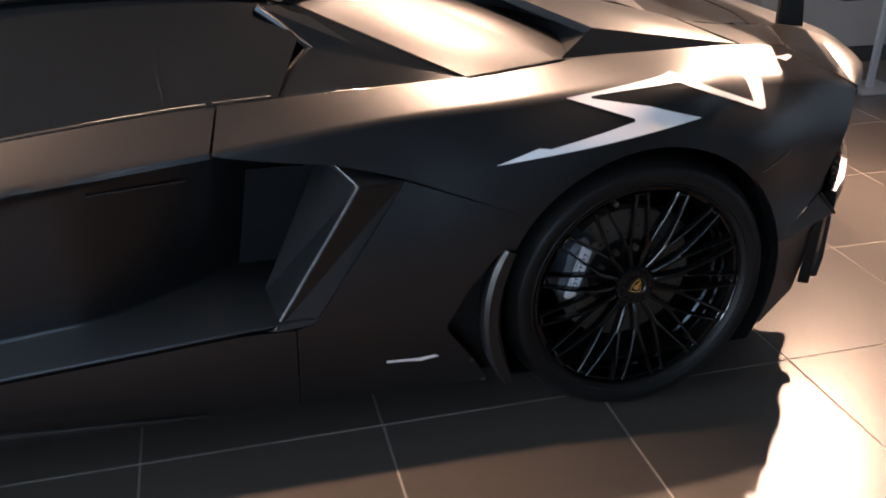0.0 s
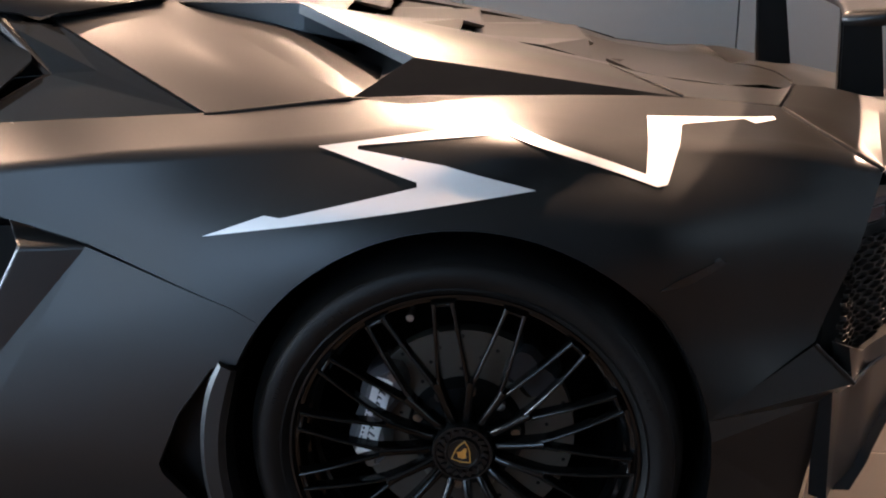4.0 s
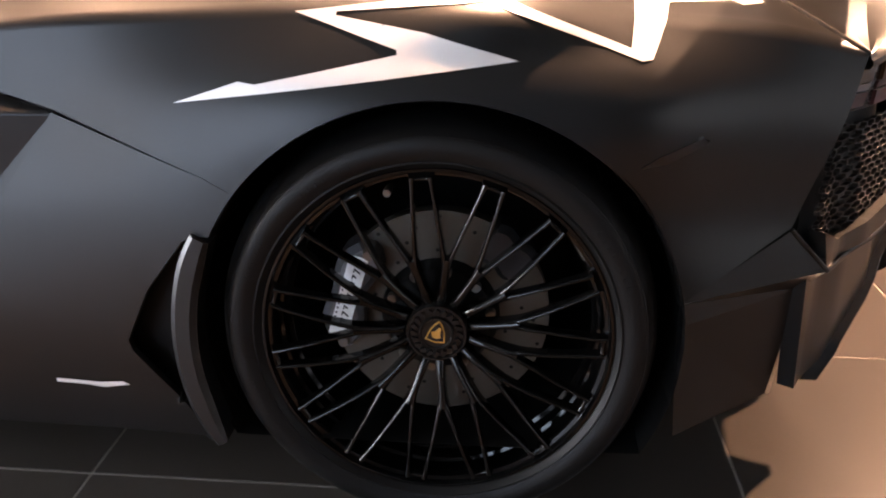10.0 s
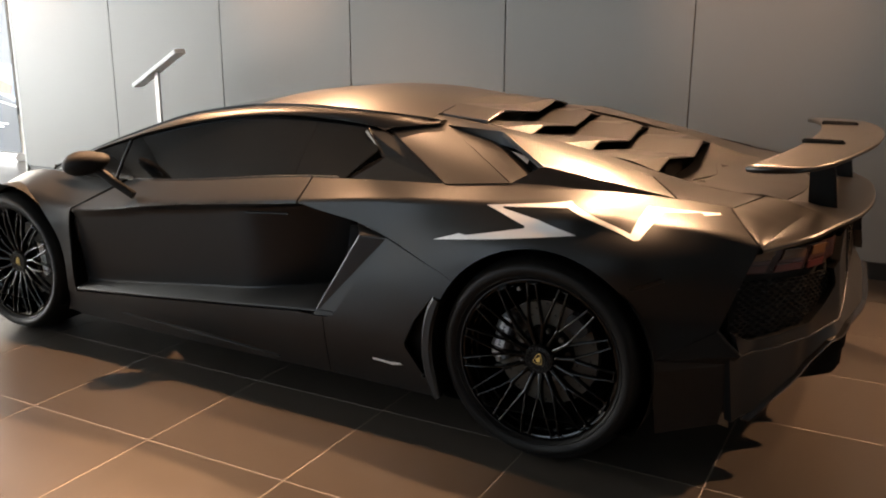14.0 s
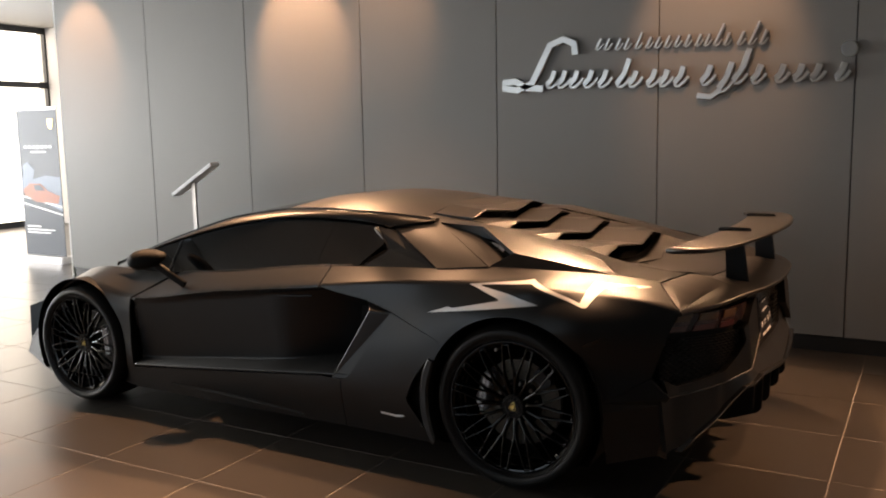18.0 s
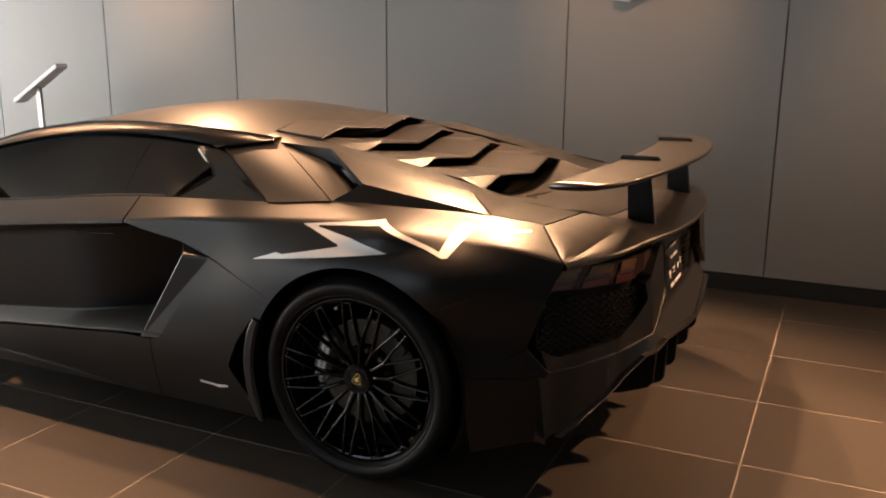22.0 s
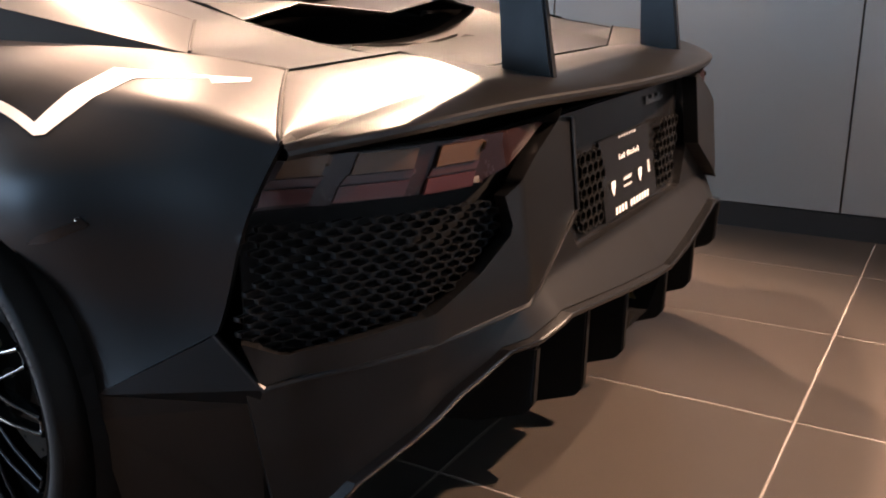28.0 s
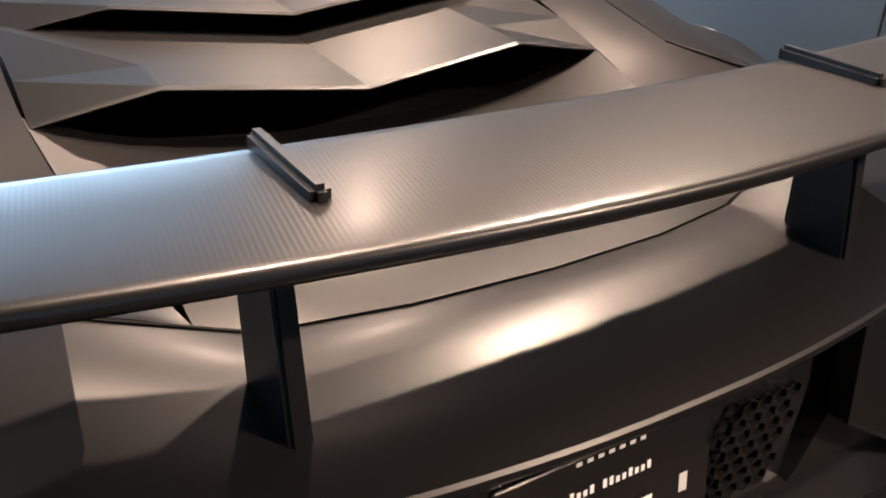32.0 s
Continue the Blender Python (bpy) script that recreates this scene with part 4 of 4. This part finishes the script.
for flip in (False, True):
    m_ = mirrored if flip else (lambda b: b)
    lamp = part("tail_lamp", m_(skin(lamp_face, lambda p: rear(p, 0.022), 0.012)), LENS, car, "smoked tail lamp with three amber and red cells")
    for y0, y1 in ((-0.845, -0.80), (-0.775, -0.70), (-0.672, -0.60)):
        part("clear_cell", m_(skin([(y0 - 0.004, 0.7335), (y1 - 0.002, 0.735), (y1 + 0.006, 0.746), (y0 + 0.004, 0.744)], lambda p: rear(p, 0.018), 0.012, thick=0.004)), DULL, lamp)
        part("amber_cell", m_(skin([(y0 + 0.006, 0.746), (y1 + 0.000, 0.748), (y1 + 0.012, 0.776), (y0 + 0.018, 0.774)], lambda p: rear(p, 0.014), 0.012, thick=0.006)), AMBER, lamp)
        part("red_cell", m_(skin([(y0 - 0.017, 0.709), (y1 - 0.014, 0.711), (y1 - 0.006, 0.732), (y0 - 0.008, 0.731)], lambda p: rear(p, 0.014), 0.012, thick=0.006)), RED, lamp)

# rear wing
wing = part("rear_wing", bmesh.new(), PAINT, car, "matte black fixed rear wing on two struts")
ws = np.linspace(-1, 1, 41)
bm = bmesh.new()
rows = []
for s in ws:
    a = abs(s)
    le, te = 0.70 - 0.12 * a**2.2, 0.926 - 0.150 * a**2.0 - 0.05 * a**14
    z = 1.046 - 0.026 * a**2.5
    y = 0.80 * s
    prof = [(0, 0.002), (0.012, 0.008), (0.04, 0.0115), (0.10, 0.013), (0.4, 0.0145), (0.75, 0.0148), (0.93, 0.0142), (0.965, 0.0138), (0.985, 0.0125), (0.995, 0.010), (1.0, 0.004), (0.99, -0.001), (0.6, -0.007), (0.2, -0.009), (0.03, -0.006)]
    rows.append([bm.verts.new((le + (te - le) * u, y, z + h)) for u, h in prof])
for a, b in zip(rows, rows[1:]):
    for i in range(15):
        bm.faces.new((a[i], b[i], b[(i + 1) % 15], a[(i + 1) % 15]))
bm.faces.new(rows[0][::-1]), bm.faces.new(rows[-1])
bmesh.ops.recalc_face_normals(bm, faces=bm.faces)
part("aerofoil", bm, CARBON, wing, smooth=True)
for s in (-1, 1):
    bm = facets([(0.730, 0.363 * s, 0.80), (0.828, 0.360 * s, 0.80), (0.828, 0.338 * s, 0.80), (0.730, 0.341 * s, 0.80), (0.718, 0.366 * s, 1.046), (0.792, 0.362 * s, 1.046), (0.792, 0.342 * s, 1.046), (0.718, 0.346 * s, 1.046)],
                [(0, 1, 2, 3), (4, 5, 6, 7), (0, 1, 5, 4), (1, 2, 6, 5), (2, 3, 7, 6), (3, 0, 4, 7)])
    bmesh.ops.bevel(bm, geom=bm.edges[:], offset=0.004, segments=2, affect="EDGES")
    part("strut", bm, PAINT, wing)
    part("wing_fin", boxed(0.684, 0.820, 0.325 * s - 0.0085, 0.325 * s + 0.0085, 1.05, 1.071, bevel=0.005), PAINT, wing)


# decal
def decal(name, outline, parent):
    part(name, skin(outline, lambda p: side(p, 0.0025), 0.0036, thick=0), WHITE, parent, "silver-white lightning stripe")


bolt = [(-0.394, 0.728), (-0.293, 0.762), (-0.267, 0.759), (-0.046, 0.807), (-0.215, 0.858), (0.068, 0.890), (0.279, 0.813), (0.293, 0.879), (0.507, 0.8655), (0.512, 0.862), (0.470, 0.861), (0.453, 0.867),
        (0.347, 0.867), (0.310, 0.799), (0.294, 0.797), (0.069, 0.876), (-0.175, 0.857), (-0.018, 0.834), (0.117, 0.798)]
decal("lightning_decal", bolt, car)
part("lightning_decal", mirrored(skin(bolt, lambda p: side(p, 0.0025), 0.0036, thick=0)), WHITE, car, "silver-white lightning stripe")
both("side_marker", skin([(0.300, 0.648), (0.325, 0.664), (0.392, 0.690), (0.400, 0.680), (0.335, 0.652)], lambda p: side(p, 0.002), 0.008, thick=0.004), TRIM, car, "small smoked side marker lamp")
# small bright script on the sill, a plain stroke
both("sill_script", skin([(-0.655, 0.236), (-0.655, 0.244), (-0.575, 0.241), (-0.535, 0.246), (-0.523, 0.240), (-0.57, 0.230), (-0.60, 0.234)], lambda p: side(p, 0.002), 0.006, thick=0), WHITE, car)


# ---- wheels ----
def build_wheel(cx, cy, cz, tyre_r, flange, width, turn, caliper_at, parent):
    """A wheel whose outer side looks to -y; cy is the plane of the spoke ends."""
    w = new("wheel")
    w.parent = parent
    w.location = (cx, cy, cz)
    tagged(w, "gloss black fifteen-spoke alloy wheel on a low-profile tyre")
    t, f = tyre_r, flange
    k_ = f / 0.2835
    prof = [(f - 0.008, 0.0), (f + 0.004, -0.016), (f + 0.010, -0.024), (f + 0.013, -0.022), (f + 0.024, -0.029), (t - 0.036, -0.030), (t - 0.029, -0.0278), (t - 0.024, -0.025), (t - 0.0232, -0.0236), (t - 0.0225, -0.0240), (t - 0.012, -0.010), (t - 0.004, 0.012), (t, 0.04), (t, width - 0.02), (t - 0.02, width + 0.02), (f, width)]
    tyre = part("tyre", creased(lathe(prof, 128), 0.9), RUBBER, w, "worn black low-profile tyre", smooth=True)
    bm = bmesh.new()
    for k in range(64):
        a = 2 * math.pi * k / 64
        box(bm, -0.003, 0.003, 0.05, width, -0.0022, 0.0022)
        new_v = bm.verts[-8:]
        bmesh.ops.transform(bm, matrix=Matrix.Rotation(-a, 4, "Y") @ Matrix.Translation((t - 0.0024, 0.0, 0)), verts=new_v)
    part("tread_groove", bm, DARK, tyre)
    for start, count, r, tall in ((150, 9, t - 0.043, 0.005), (196, 12, t - 0.043, 0.005), (112, 8, t - 0.043, 0.008), (300, 11, t - 0.043, 0.005), (20, 8, t - 0.043, 0.008)):
        bm = bmesh.new()
        for i in range(count):
            if i % 5 != 3:
                box(bm, -tall / 2, tall / 2, -0.0302, -0.028, -tall * 0.3, tall * 0.3)
                bmesh.ops.transform(bm, matrix=Matrix.Rotation(-math.radians(start + tall * 330 * i), 4, "Y") @ Matrix.Translation((r, 0, 0)), verts=bm.verts[-8:])
        tagged(part("lettering", bm, RUBBER, tyre), kind="stuff")
    prof = [(f, 0.0), (f + 0.0015, -0.011), (f - 0.0005, -0.0145), (f - 0.0045, -0.0145), (f - 0.007, -0.010), (f - 0.008, -0.004), (f - 0.0135, -0.002), (f - 0.016, 0.014), (f - 0.0175, 0.036), (f - 0.0225, 0.039),
            (f - 0.0245, 0.066), (f - 0.030, 0.070), (f - 0.036, 0.13), (f - 0.054, width), (f - 0.03, width), (f - 0.02, 0.12)]
    rim = part("rim", creased(lathe(prof, 128), 0.35), RIM, w, smooth=True)
    for k in range(15):
        a = math.radians(turn + 24 * k)

        def at(r, off, y):
            return (k_ * r * math.cos(a + math.radians(off)), y, k_ * r * math.sin(a + math.radians(off)))

        spoke = part("spoke", rounded_bar([at(0.046, 0, 0.030), at(0.062, 0, 0.021), at(0.085, 0, 0.016), at(0.105, 0, 0.012), at(0.122, 0, 0.008), at(0.134, 0, 0.006)], 0.0138, 0.028, taper=[1.2, 1.1, 1.0, 0.97, 1.1, 1.25]), RIM, rim, smooth=True)
        for d in (-1, 1):
            part("arm", rounded_bar([at(0.122, d * 1.2, 0.008), at(0.136, d * 2.5, 0.005), at(0.150, d * 3.6, 0.002), at(0.175, d * 5.2, -0.001), at(0.200, d * 6.6, -0.004), at(0.235, d * 7.95, -0.005), at(0.262, d * 8.8, -0.006), at(0.270, d * 9.0, -0.006)], 0.0076, 0.022, taper=[1.3, 1.15, 1.0, 0.92, 0.88, 0.9, 1.1, 1.5]), RIM, spoke, smooth=True)
        pts = [at(0.2665, 8.6 + 6.8 * q / 6, -0.0045 + 0.002 * math.sin(math.pi * q / 6)) for q in range(7)]
        part("arm_web", rounded_bar(pts, 0.0085, 0.020), RIM, spoke, smooth=True)
    hub = part("centre_lock", creased(lathe([(0.0, 0.0065), (0.024, 0.0065), (0.026, 0.0035), (0.0275, 0.0035), (0.029, 0.010), (0.044, 0.011), (0.0455, 0.004), (0.0485, 0.004), (0.050, 0.009), (0.0505, 0.05), (0.0, 0.05)], 64, close=False), 0.4), HUB, w, smooth=True)
    bm = bmesh.new()
    for k in range(20):
        a = 2 * math.pi * k / 20
        box(bm, -0.0052, 0.0052, -0.0045, 0.004, -0.0032, 0.0032)
        bmesh.ops.transform(bm, matrix=Matrix.Rotation(a, 4, "Y") @ Matrix.Translation((0.0375, 0.0075, 0)) @ Matrix.Rotation(math.radians(32), 4, "Y"), verts=bm.verts[-8:])
    part("ring_teeth", bm, HUB, hub)
    tilt = Matrix.Rotation(math.radians(-12), 2)
    shield = [tuple(tilt @ Vector(p)) for p in ((0.0, 0.0235), (0.007, 0.016), (0.0125, 0.005), (0.0165, -0.0135), (0.0, -0.0165), (-0.0165, -0.0135), (-0.0125, 0.005), (-0.007, 0.016))]
    part("badge", plate([(x, 0.0052, z) for x, z in shield][::-1], 0.002), GOLD, hub, "gold shield badge")
    part("badge_field", plate([(x * 0.86, 0.0045, z * 0.86) for x, z in shield][::-1], 0.001), TRIM, hub)
    part("badge_figure", plate([(x, 0.0038, z) for x, z in ((-0.007, -0.006), (-0.009, 0.004), (-0.003, 0.004), (0.004, 0.011), (0.008, 0.010), (0.006, 0.0), (0.007, -0.007), (0.0, -0.009))][::-1], 0.0008), GOLD, hub)
    valve = lathe([(0.0, -0.012), (0.006, -0.012), (0.0065, 0.0), (0.0065, 0.012), (0.004, 0.03)], 16, close=False)
    bmesh.ops.transform(valve, matrix=Matrix.Translation((-0.078 * k_, 0.02, 0.235 * k_)), verts=valve.verts)
    part("valve", valve, STEEL, rim)
    disc = part("brake_disc", lathe([(0.100 * k_, 0.085), (0.184 * k_, 0.085), (0.184 * k_, 0.115), (0.100 * k_, 0.115)], 96), DISC, w, "drilled ceramic brake disc")
    part("disc_bell", lathe([(0.0, 0.062), (0.090 * k_, 0.062), (0.101 * k_, 0.084), (0.101 * k_, 0.10), (0.0, 0.10)], 64, close=False), DARK, w)
    bm = bmesh.new()
    for k in range(20):
        for i, r in enumerate((0.115, 0.138, 0.158, 0.174)):
            a = 2 * math.pi * k / 20 + 0.11 * i + (0.05 if k % 2 else 0)
            if (k + i) % 2:
                made = bmesh.ops.create_circle(bm, cap_ends=True, radius=0.0034, segments=10)
                bmesh.ops.transform(bm, matrix=Matrix.Translation((k_ * r * math.cos(a), 0.0843, k_ * r * math.sin(a))) @ pose(0, 0, 0, 90), verts=made["verts"])
    tagged(part("drill_hole", bm, DARK, disc), kind="stuff")
    for k in range(10):
        a = math.radians(36 * k + 10)
        bm = lathe([(0.0, 0.050), (0.0075, 0.050), (0.0085, 0.054), (0.0085, 0.064), (0.0, 0.064)], 12, close=False)
        bmesh.ops.transform(bm, matrix=Matrix.Translation((k_ * 0.087 * math.cos(a), 0.0, k_ * 0.087 * math.sin(a))), verts=bm.verts)
        part("hub_bolt", bm, STEEL, disc)

    def arc_block(a0, a1, r0, r1, y0, y1, bite):
        bm = bmesh.new()
        rows = []
        n = 14
        for i in range(n + 1):
            a = math.radians(a0 + (a1 - a0) * i / n)
            wob = bite * (0.5 + 0.5 * math.cos(4 * math.pi * i / n))
            end = 0.02 * (1 if i in (0, n) else 0)
            ro, ri = r1 - wob - end, r0 + wob * 0.5 + end
            rows.append([bm.verts.new((k_ * r * math.cos(a), y, k_ * r * math.sin(a))) for r, y in ((ri, y1), (ri, y0 + 0.01), (ri + 0.01, y0), (ro - 0.012, y0), (ro, y0 + 0.012), (ro, y1))])
        for p, q in zip(rows, rows[1:]):
            for j in range(6):
                bm.faces.new((p[j], p[(j + 1) % 6], q[(j + 1) % 6], q[j]))
        bm.faces.new(rows[0][::-1]), bm.faces.new(rows[-1])
        bmesh.ops.recalc_face_normals(bm, faces=bm.faces)
        return bm

    c = caliper_at
    caliper = part("caliper", arc_block(c - 34, c + 34, 0.126, 0.198, 0.045, 0.12, 0.012), SILVER, w, "silver brake caliper with a script plate")
    ca = math.radians(c)
    m = Matrix.Translation((k_ * 0.156 * math.cos(ca), 0.0405, k_ * 0.156 * math.sin(ca))) @ Matrix.Rotation(math.atan2(-math.cos(ca), -math.sin(ca)), 4, "Y")
    bm = plate([(-0.075, 0, -0.012), (-0.071, 0, -0.016), (0.071, 0, -0.016), (0.075, 0, -0.012), (0.075, 0, 0.012), (0.071, 0, 0.016), (-0.071, 0, 0.016), (-0.075, 0, 0.012)][::-1], 0.003, bevel=0.001)
    bmesh.ops.transform(bm, matrix=m, verts=bm.verts)
    name_plate = part("name_plate", bm, PAPER, caliper)
    bm = bmesh.new()
    for i in range(10):
        x = -0.055 + 0.0115 * i
        h = 0.012 if i in (0, 4, 7) else 0.0075
        box(bm, x, x + 0.0026, -0.0042, 0.0, -0.003, -0.003 + h)
        for v in bm.verts[-8:]:
            v.co.x += 0.5 * (v.co.z + 0.003)
        box(bm, x + 0.001, x + 0.0085, -0.0042, 0.0, -0.003, -0.0012)
    for i in range(9):
        box(bm, -0.03 + 0.0085 * i, -0.0265 + 0.0085 * i, -0.0042, 0.0, -0.0135, -0.0105)
    bmesh.ops.transform(bm, matrix=m, verts=bm.verts)
    part("print", bm, DARK, name_plate)
    for off in (-30, 30):
        a = math.radians(c + off)
        bm = lathe([(0.0, 0.036), (0.008, 0.036), (0.010, 0.042), (0.010, 0.06)], 14, close=False)
        bmesh.ops.transform(bm, matrix=Matrix.Translation((k_ * 0.165 * math.cos(a), 0, k_ * 0.165 * math.sin(a))), verts=bm.verts)
        part("caliper_bolt", bm, STEEL, caliper)
    if cx > -1:
        part("parking_caliper", arc_block(32, 62, 0.125, 0.200, 0.06, 0.12, 0.006), FRAME, w, "dark parking brake caliper")
    return w


rear_wheel = build_wheel(0, -0.986, 0.357, 0.357, 0.2835, 0.30, 83, 164, car)
front_wheel = build_wheel(-2.697, -0.950, 0.335, 0.335, 0.268, 0.23, 83, 8, car)
for ob in (rear_wheel, front_wheel):
    twin = copy_thing(ob, pose(ob.location.x, -ob.location.y, ob.location.z, 0, 0, 180))
    twin.parent = car


# door mirror
for flip in (False, True):
    m_ = mirrored if flip else (lambda b: b)
    head = bmesh.new()
    bmesh.ops.create_uvsphere(head, u_segments=20, v_segments=14, radius=1.0)
    for v in head.verts:
        c = v.co.copy()
        v.co = Vector((-2.09 + 0.075 * c.x + 0.03 * c.y, -0.995 + 0.088 * c.y, 0.866 + 0.05 * c.z * (1 - 0.25 * c.y) + 0.012 * c.y))
    mirror = part("door_mirror", m_(head), DARK, car, "satin black door mirror on a slim arm", smooth=True)
    part("mirror_arm", m_(bar([(-2.06, -0.98, 0.845), (-1.98, -0.955, 0.785), (-1.90, -0.925, 0.728)], 0.035, 0.02)), DARK, mirror)

# nose
both("front_bumper", facets([(-3.09, -0.80, 0.56), (-3.27, -0.86, 0.49), (-3.25, -0.88, 0.29), (-3.32, -0.86, 0.20), (-3.02, -0.93, 0.13), (-3.03, -0.935, 0.45), (-3.46, 0.0, 0.42), (-3.55, 0.0, 0.18)],
     [(0, 1, 2, 5), (5, 2, 3, 4), (1, 2, 6), (2, 3, 7, 6)]), PAINT, car)

# ---- things in the room ----
# bright metal wall sign, drawn as plain slanted strokes
sign = thing("wall_sign", "brushed metal script sign of raised strokes on the grey wall", "sign")


def su(u):
    return -1.43 + 0.001983 * (u - 50) - 0.0000002 * (u - 50) ** 2


def sv(u, v):
    return 1.793 - 0.00004 * (u - 50) - (v - 325) * (0.00182 - 0.00000021 * (u - 50))


def stroke(points, width, name="stroke"):
    pts = [(su(u), WALL_Y - 0.022, sv(u, v)) for u, v in points]
    part(name, bar(pts, width, 0.02, up=(0, -1, 0)), SIGN, sign)


stroke([(360, 185), (355, 140), (310, 122), (255, 145), (215, 230), (180, 300), (120, 328), (60, 318), (62, 296), (110, 290), (160, 318), (225, 322)], 0.055)
for u, top, bottom in ((245, 250, 320), (290, 250, 320), (340, 250, 320), (400, 250, 320), (460, 250, 320), (535, 205, 320), (585, 255, 320), (660, 250, 320), (710, 252, 320), (770, 240, 320), (880, 235, 315),
                       (950, 225, 345), (1010, 170, 312), (1085, 235, 312), (1180, 235, 308), (1255, 235, 305), (1325, 235, 305), (1425, 230, 303)):
    stroke([(u - 3, bottom - 14), (u + (bottom - top) * 0.25, (top + bottom) / 2), (u + (bottom - top) * 0.42, top)], 0.042)
    stroke([(u - 3, bottom - 16), (u + 4, bottom - 2), (u + 18, bottom - 2), (u + 38, bottom - 18), (u + 54, bottom - 40)], 0.024, "link")
stroke([(950, 340), (915, 365), (860, 358)], 0.04)
for u, top, bottom in ((445, 122, 168), (480, 122, 168), (525, 122, 168), (560, 122, 168), (605, 100, 165), (650, 118, 163), (685, 118, 163), (725, 115, 162), (765, 115, 160), (805, 112, 160), (850, 110, 158), (885, 110, 158),
                       (925, 70, 157), (965, 105, 157), (1020, 100, 155), (1065, 62, 155), (1110, 95, 153)):
    stroke([(u, bottom), (u + (bottom - top) * 0.45, top)], 0.022)
    stroke([(u, bottom - 6), (u + 8, bottom), (u + 18, bottom - 6), (u + 32, bottom - 26)], 0.013, "link")
bm = lathe([(0.0, -0.01), (0.046, -0.01), (0.05, 0.0), (0.05, 0.012)], 28, close=False)
bmesh.ops.transform(bm, matrix=Matrix.Translation((su(1472), WALL_Y - 0.022, sv(1472, 175))), verts=bm.verts)
part("dot", bm, SIGN, sign)


def info_stand(x, y, turn):
    st = thing("info_stand", "white slanted information card on a slim metal post", "sign stand", "information stands", at=(x, y, 0))
    st.rotation_euler = (0, 0, radians(turn))
    part("base_plate", boxed(-0.15, 0.15, -0.13, 0.13, 0.0, 0.012, bevel=0.003), POST, st)
    part("post", boxed(-0.022, 0.022, -0.012, 0.012, 0.012, 1.075, bevel=0.003), POST, st)
    bm = boxed(-0.28, 0.28, -0.055, 0.055, -0.016, 0.016, bevel=0.003)
    bmesh.ops.transform(bm, matrix=Matrix.Translation((0.02, 0, 1.10)) @ pose(0, 0, 0, 0, -30, 0), verts=bm.verts)
    part("card", bm, PAPER, st)
    return st


info_stand(-4.28, 1.56, 0)
info_stand(2.72, 1.45, 0)

banner = thing("roll_up_banner", "dark blue roll-up banner with a printed orange car", "banner", at=(-7.80, 2.6, 0))
BANNER = mat("banner_print_dark", (0.012, 0.022, 0.036), 0.5, vary=0.25, scale=1.5)
ORANGE = mat("banner_print_orange", (0.34, 0.09, 0.045), 0.5, vary=0.3, scale=5)
PALE = mat("banner_print_pale", (0.15, 0.19, 0.25), 0.5, vary=0.4, scale=4)
part("cloth", boxed(-0.36, 0.36, -0.004, 0.004, 0.08, 1.82), BANNER, banner)
part("foot", boxed(-0.40, 0.40, -0.10, 0.10, 0.0, 0.08, bevel=0.015), POST, banner)
part("top_rail", boxed(-0.37, 0.37, -0.01, 0.01, 1.81, 1.84), POST, banner)
part("print_smoke", plate([(-0.30, -0.006, 1.16), (-0.22, -0.006, 1.20), (-0.10, -0.006, 1.10), (-0.14, -0.006, 0.98), (-0.32, -0.006, 0.96)], 0.001), PALE, banner)
part("print_sky", plate([(-0.36, -0.006, 0.84), (0.36, -0.006, 0.62), (0.36, -0.006, 1.02), (0.10, -0.006, 1.04), (-0.20, -0.006, 0.98), (-0.36, -0.006, 0.99)], 0.001), PALE, banner)
part("print_car", plate([(-0.31, -0.009, 0.80), (-0.10, -0.009, 0.72), (0.30, -0.009, 0.71), (0.33, -0.009, 0.80), (0.12, -0.009, 0.86), (0.0, -0.009, 0.94), (-0.20, -0.009, 0.94), (-0.32, -0.009, 0.87)], 0.001), ORANGE, banner)
part("print_windscreen", plate([(-0.10, -0.011, 0.86), (0.08, -0.011, 0.86), (-0.01, -0.011, 0.925), (-0.13, -0.011, 0.925)], 0.001), BANNER, banner)
for y0, y1 in ((0.78, 0.66), (0.70, 0.57)):
    part("print_line", plate([(-0.36, -0.008, y0), (0.36, -0.008, y1), (0.36, -0.008, y1 + 0.018), (-0.36, -0.008, y0 + 0.018)], 0.001), PAPER, banner)
for k in range(7):
    part("print_bar", boxed(-0.26 + 0.075 * k, -0.205 + 0.075 * k, -0.008, -0.005, 1.36, 1.39), PAPER, banner)
for a, b, z in ((-0.14, 0.14, 1.31), (-0.30, -0.05, 0.42), (-0.30, 0.20, 0.38), (-0.30, 0.12, 0.345)):
    part("print_bar", boxed(a, b, -0.008, -0.005, z, z + 0.016), PAPER, banner)
part("print_shield", plate([(0.20, -0.008, 1.70), (0.30, -0.008, 1.70), (0.29, -0.008, 1.62), (0.25, -0.008, 1.58), (0.21, -0.008, 1.62)], 0.001), GOLD, banner)
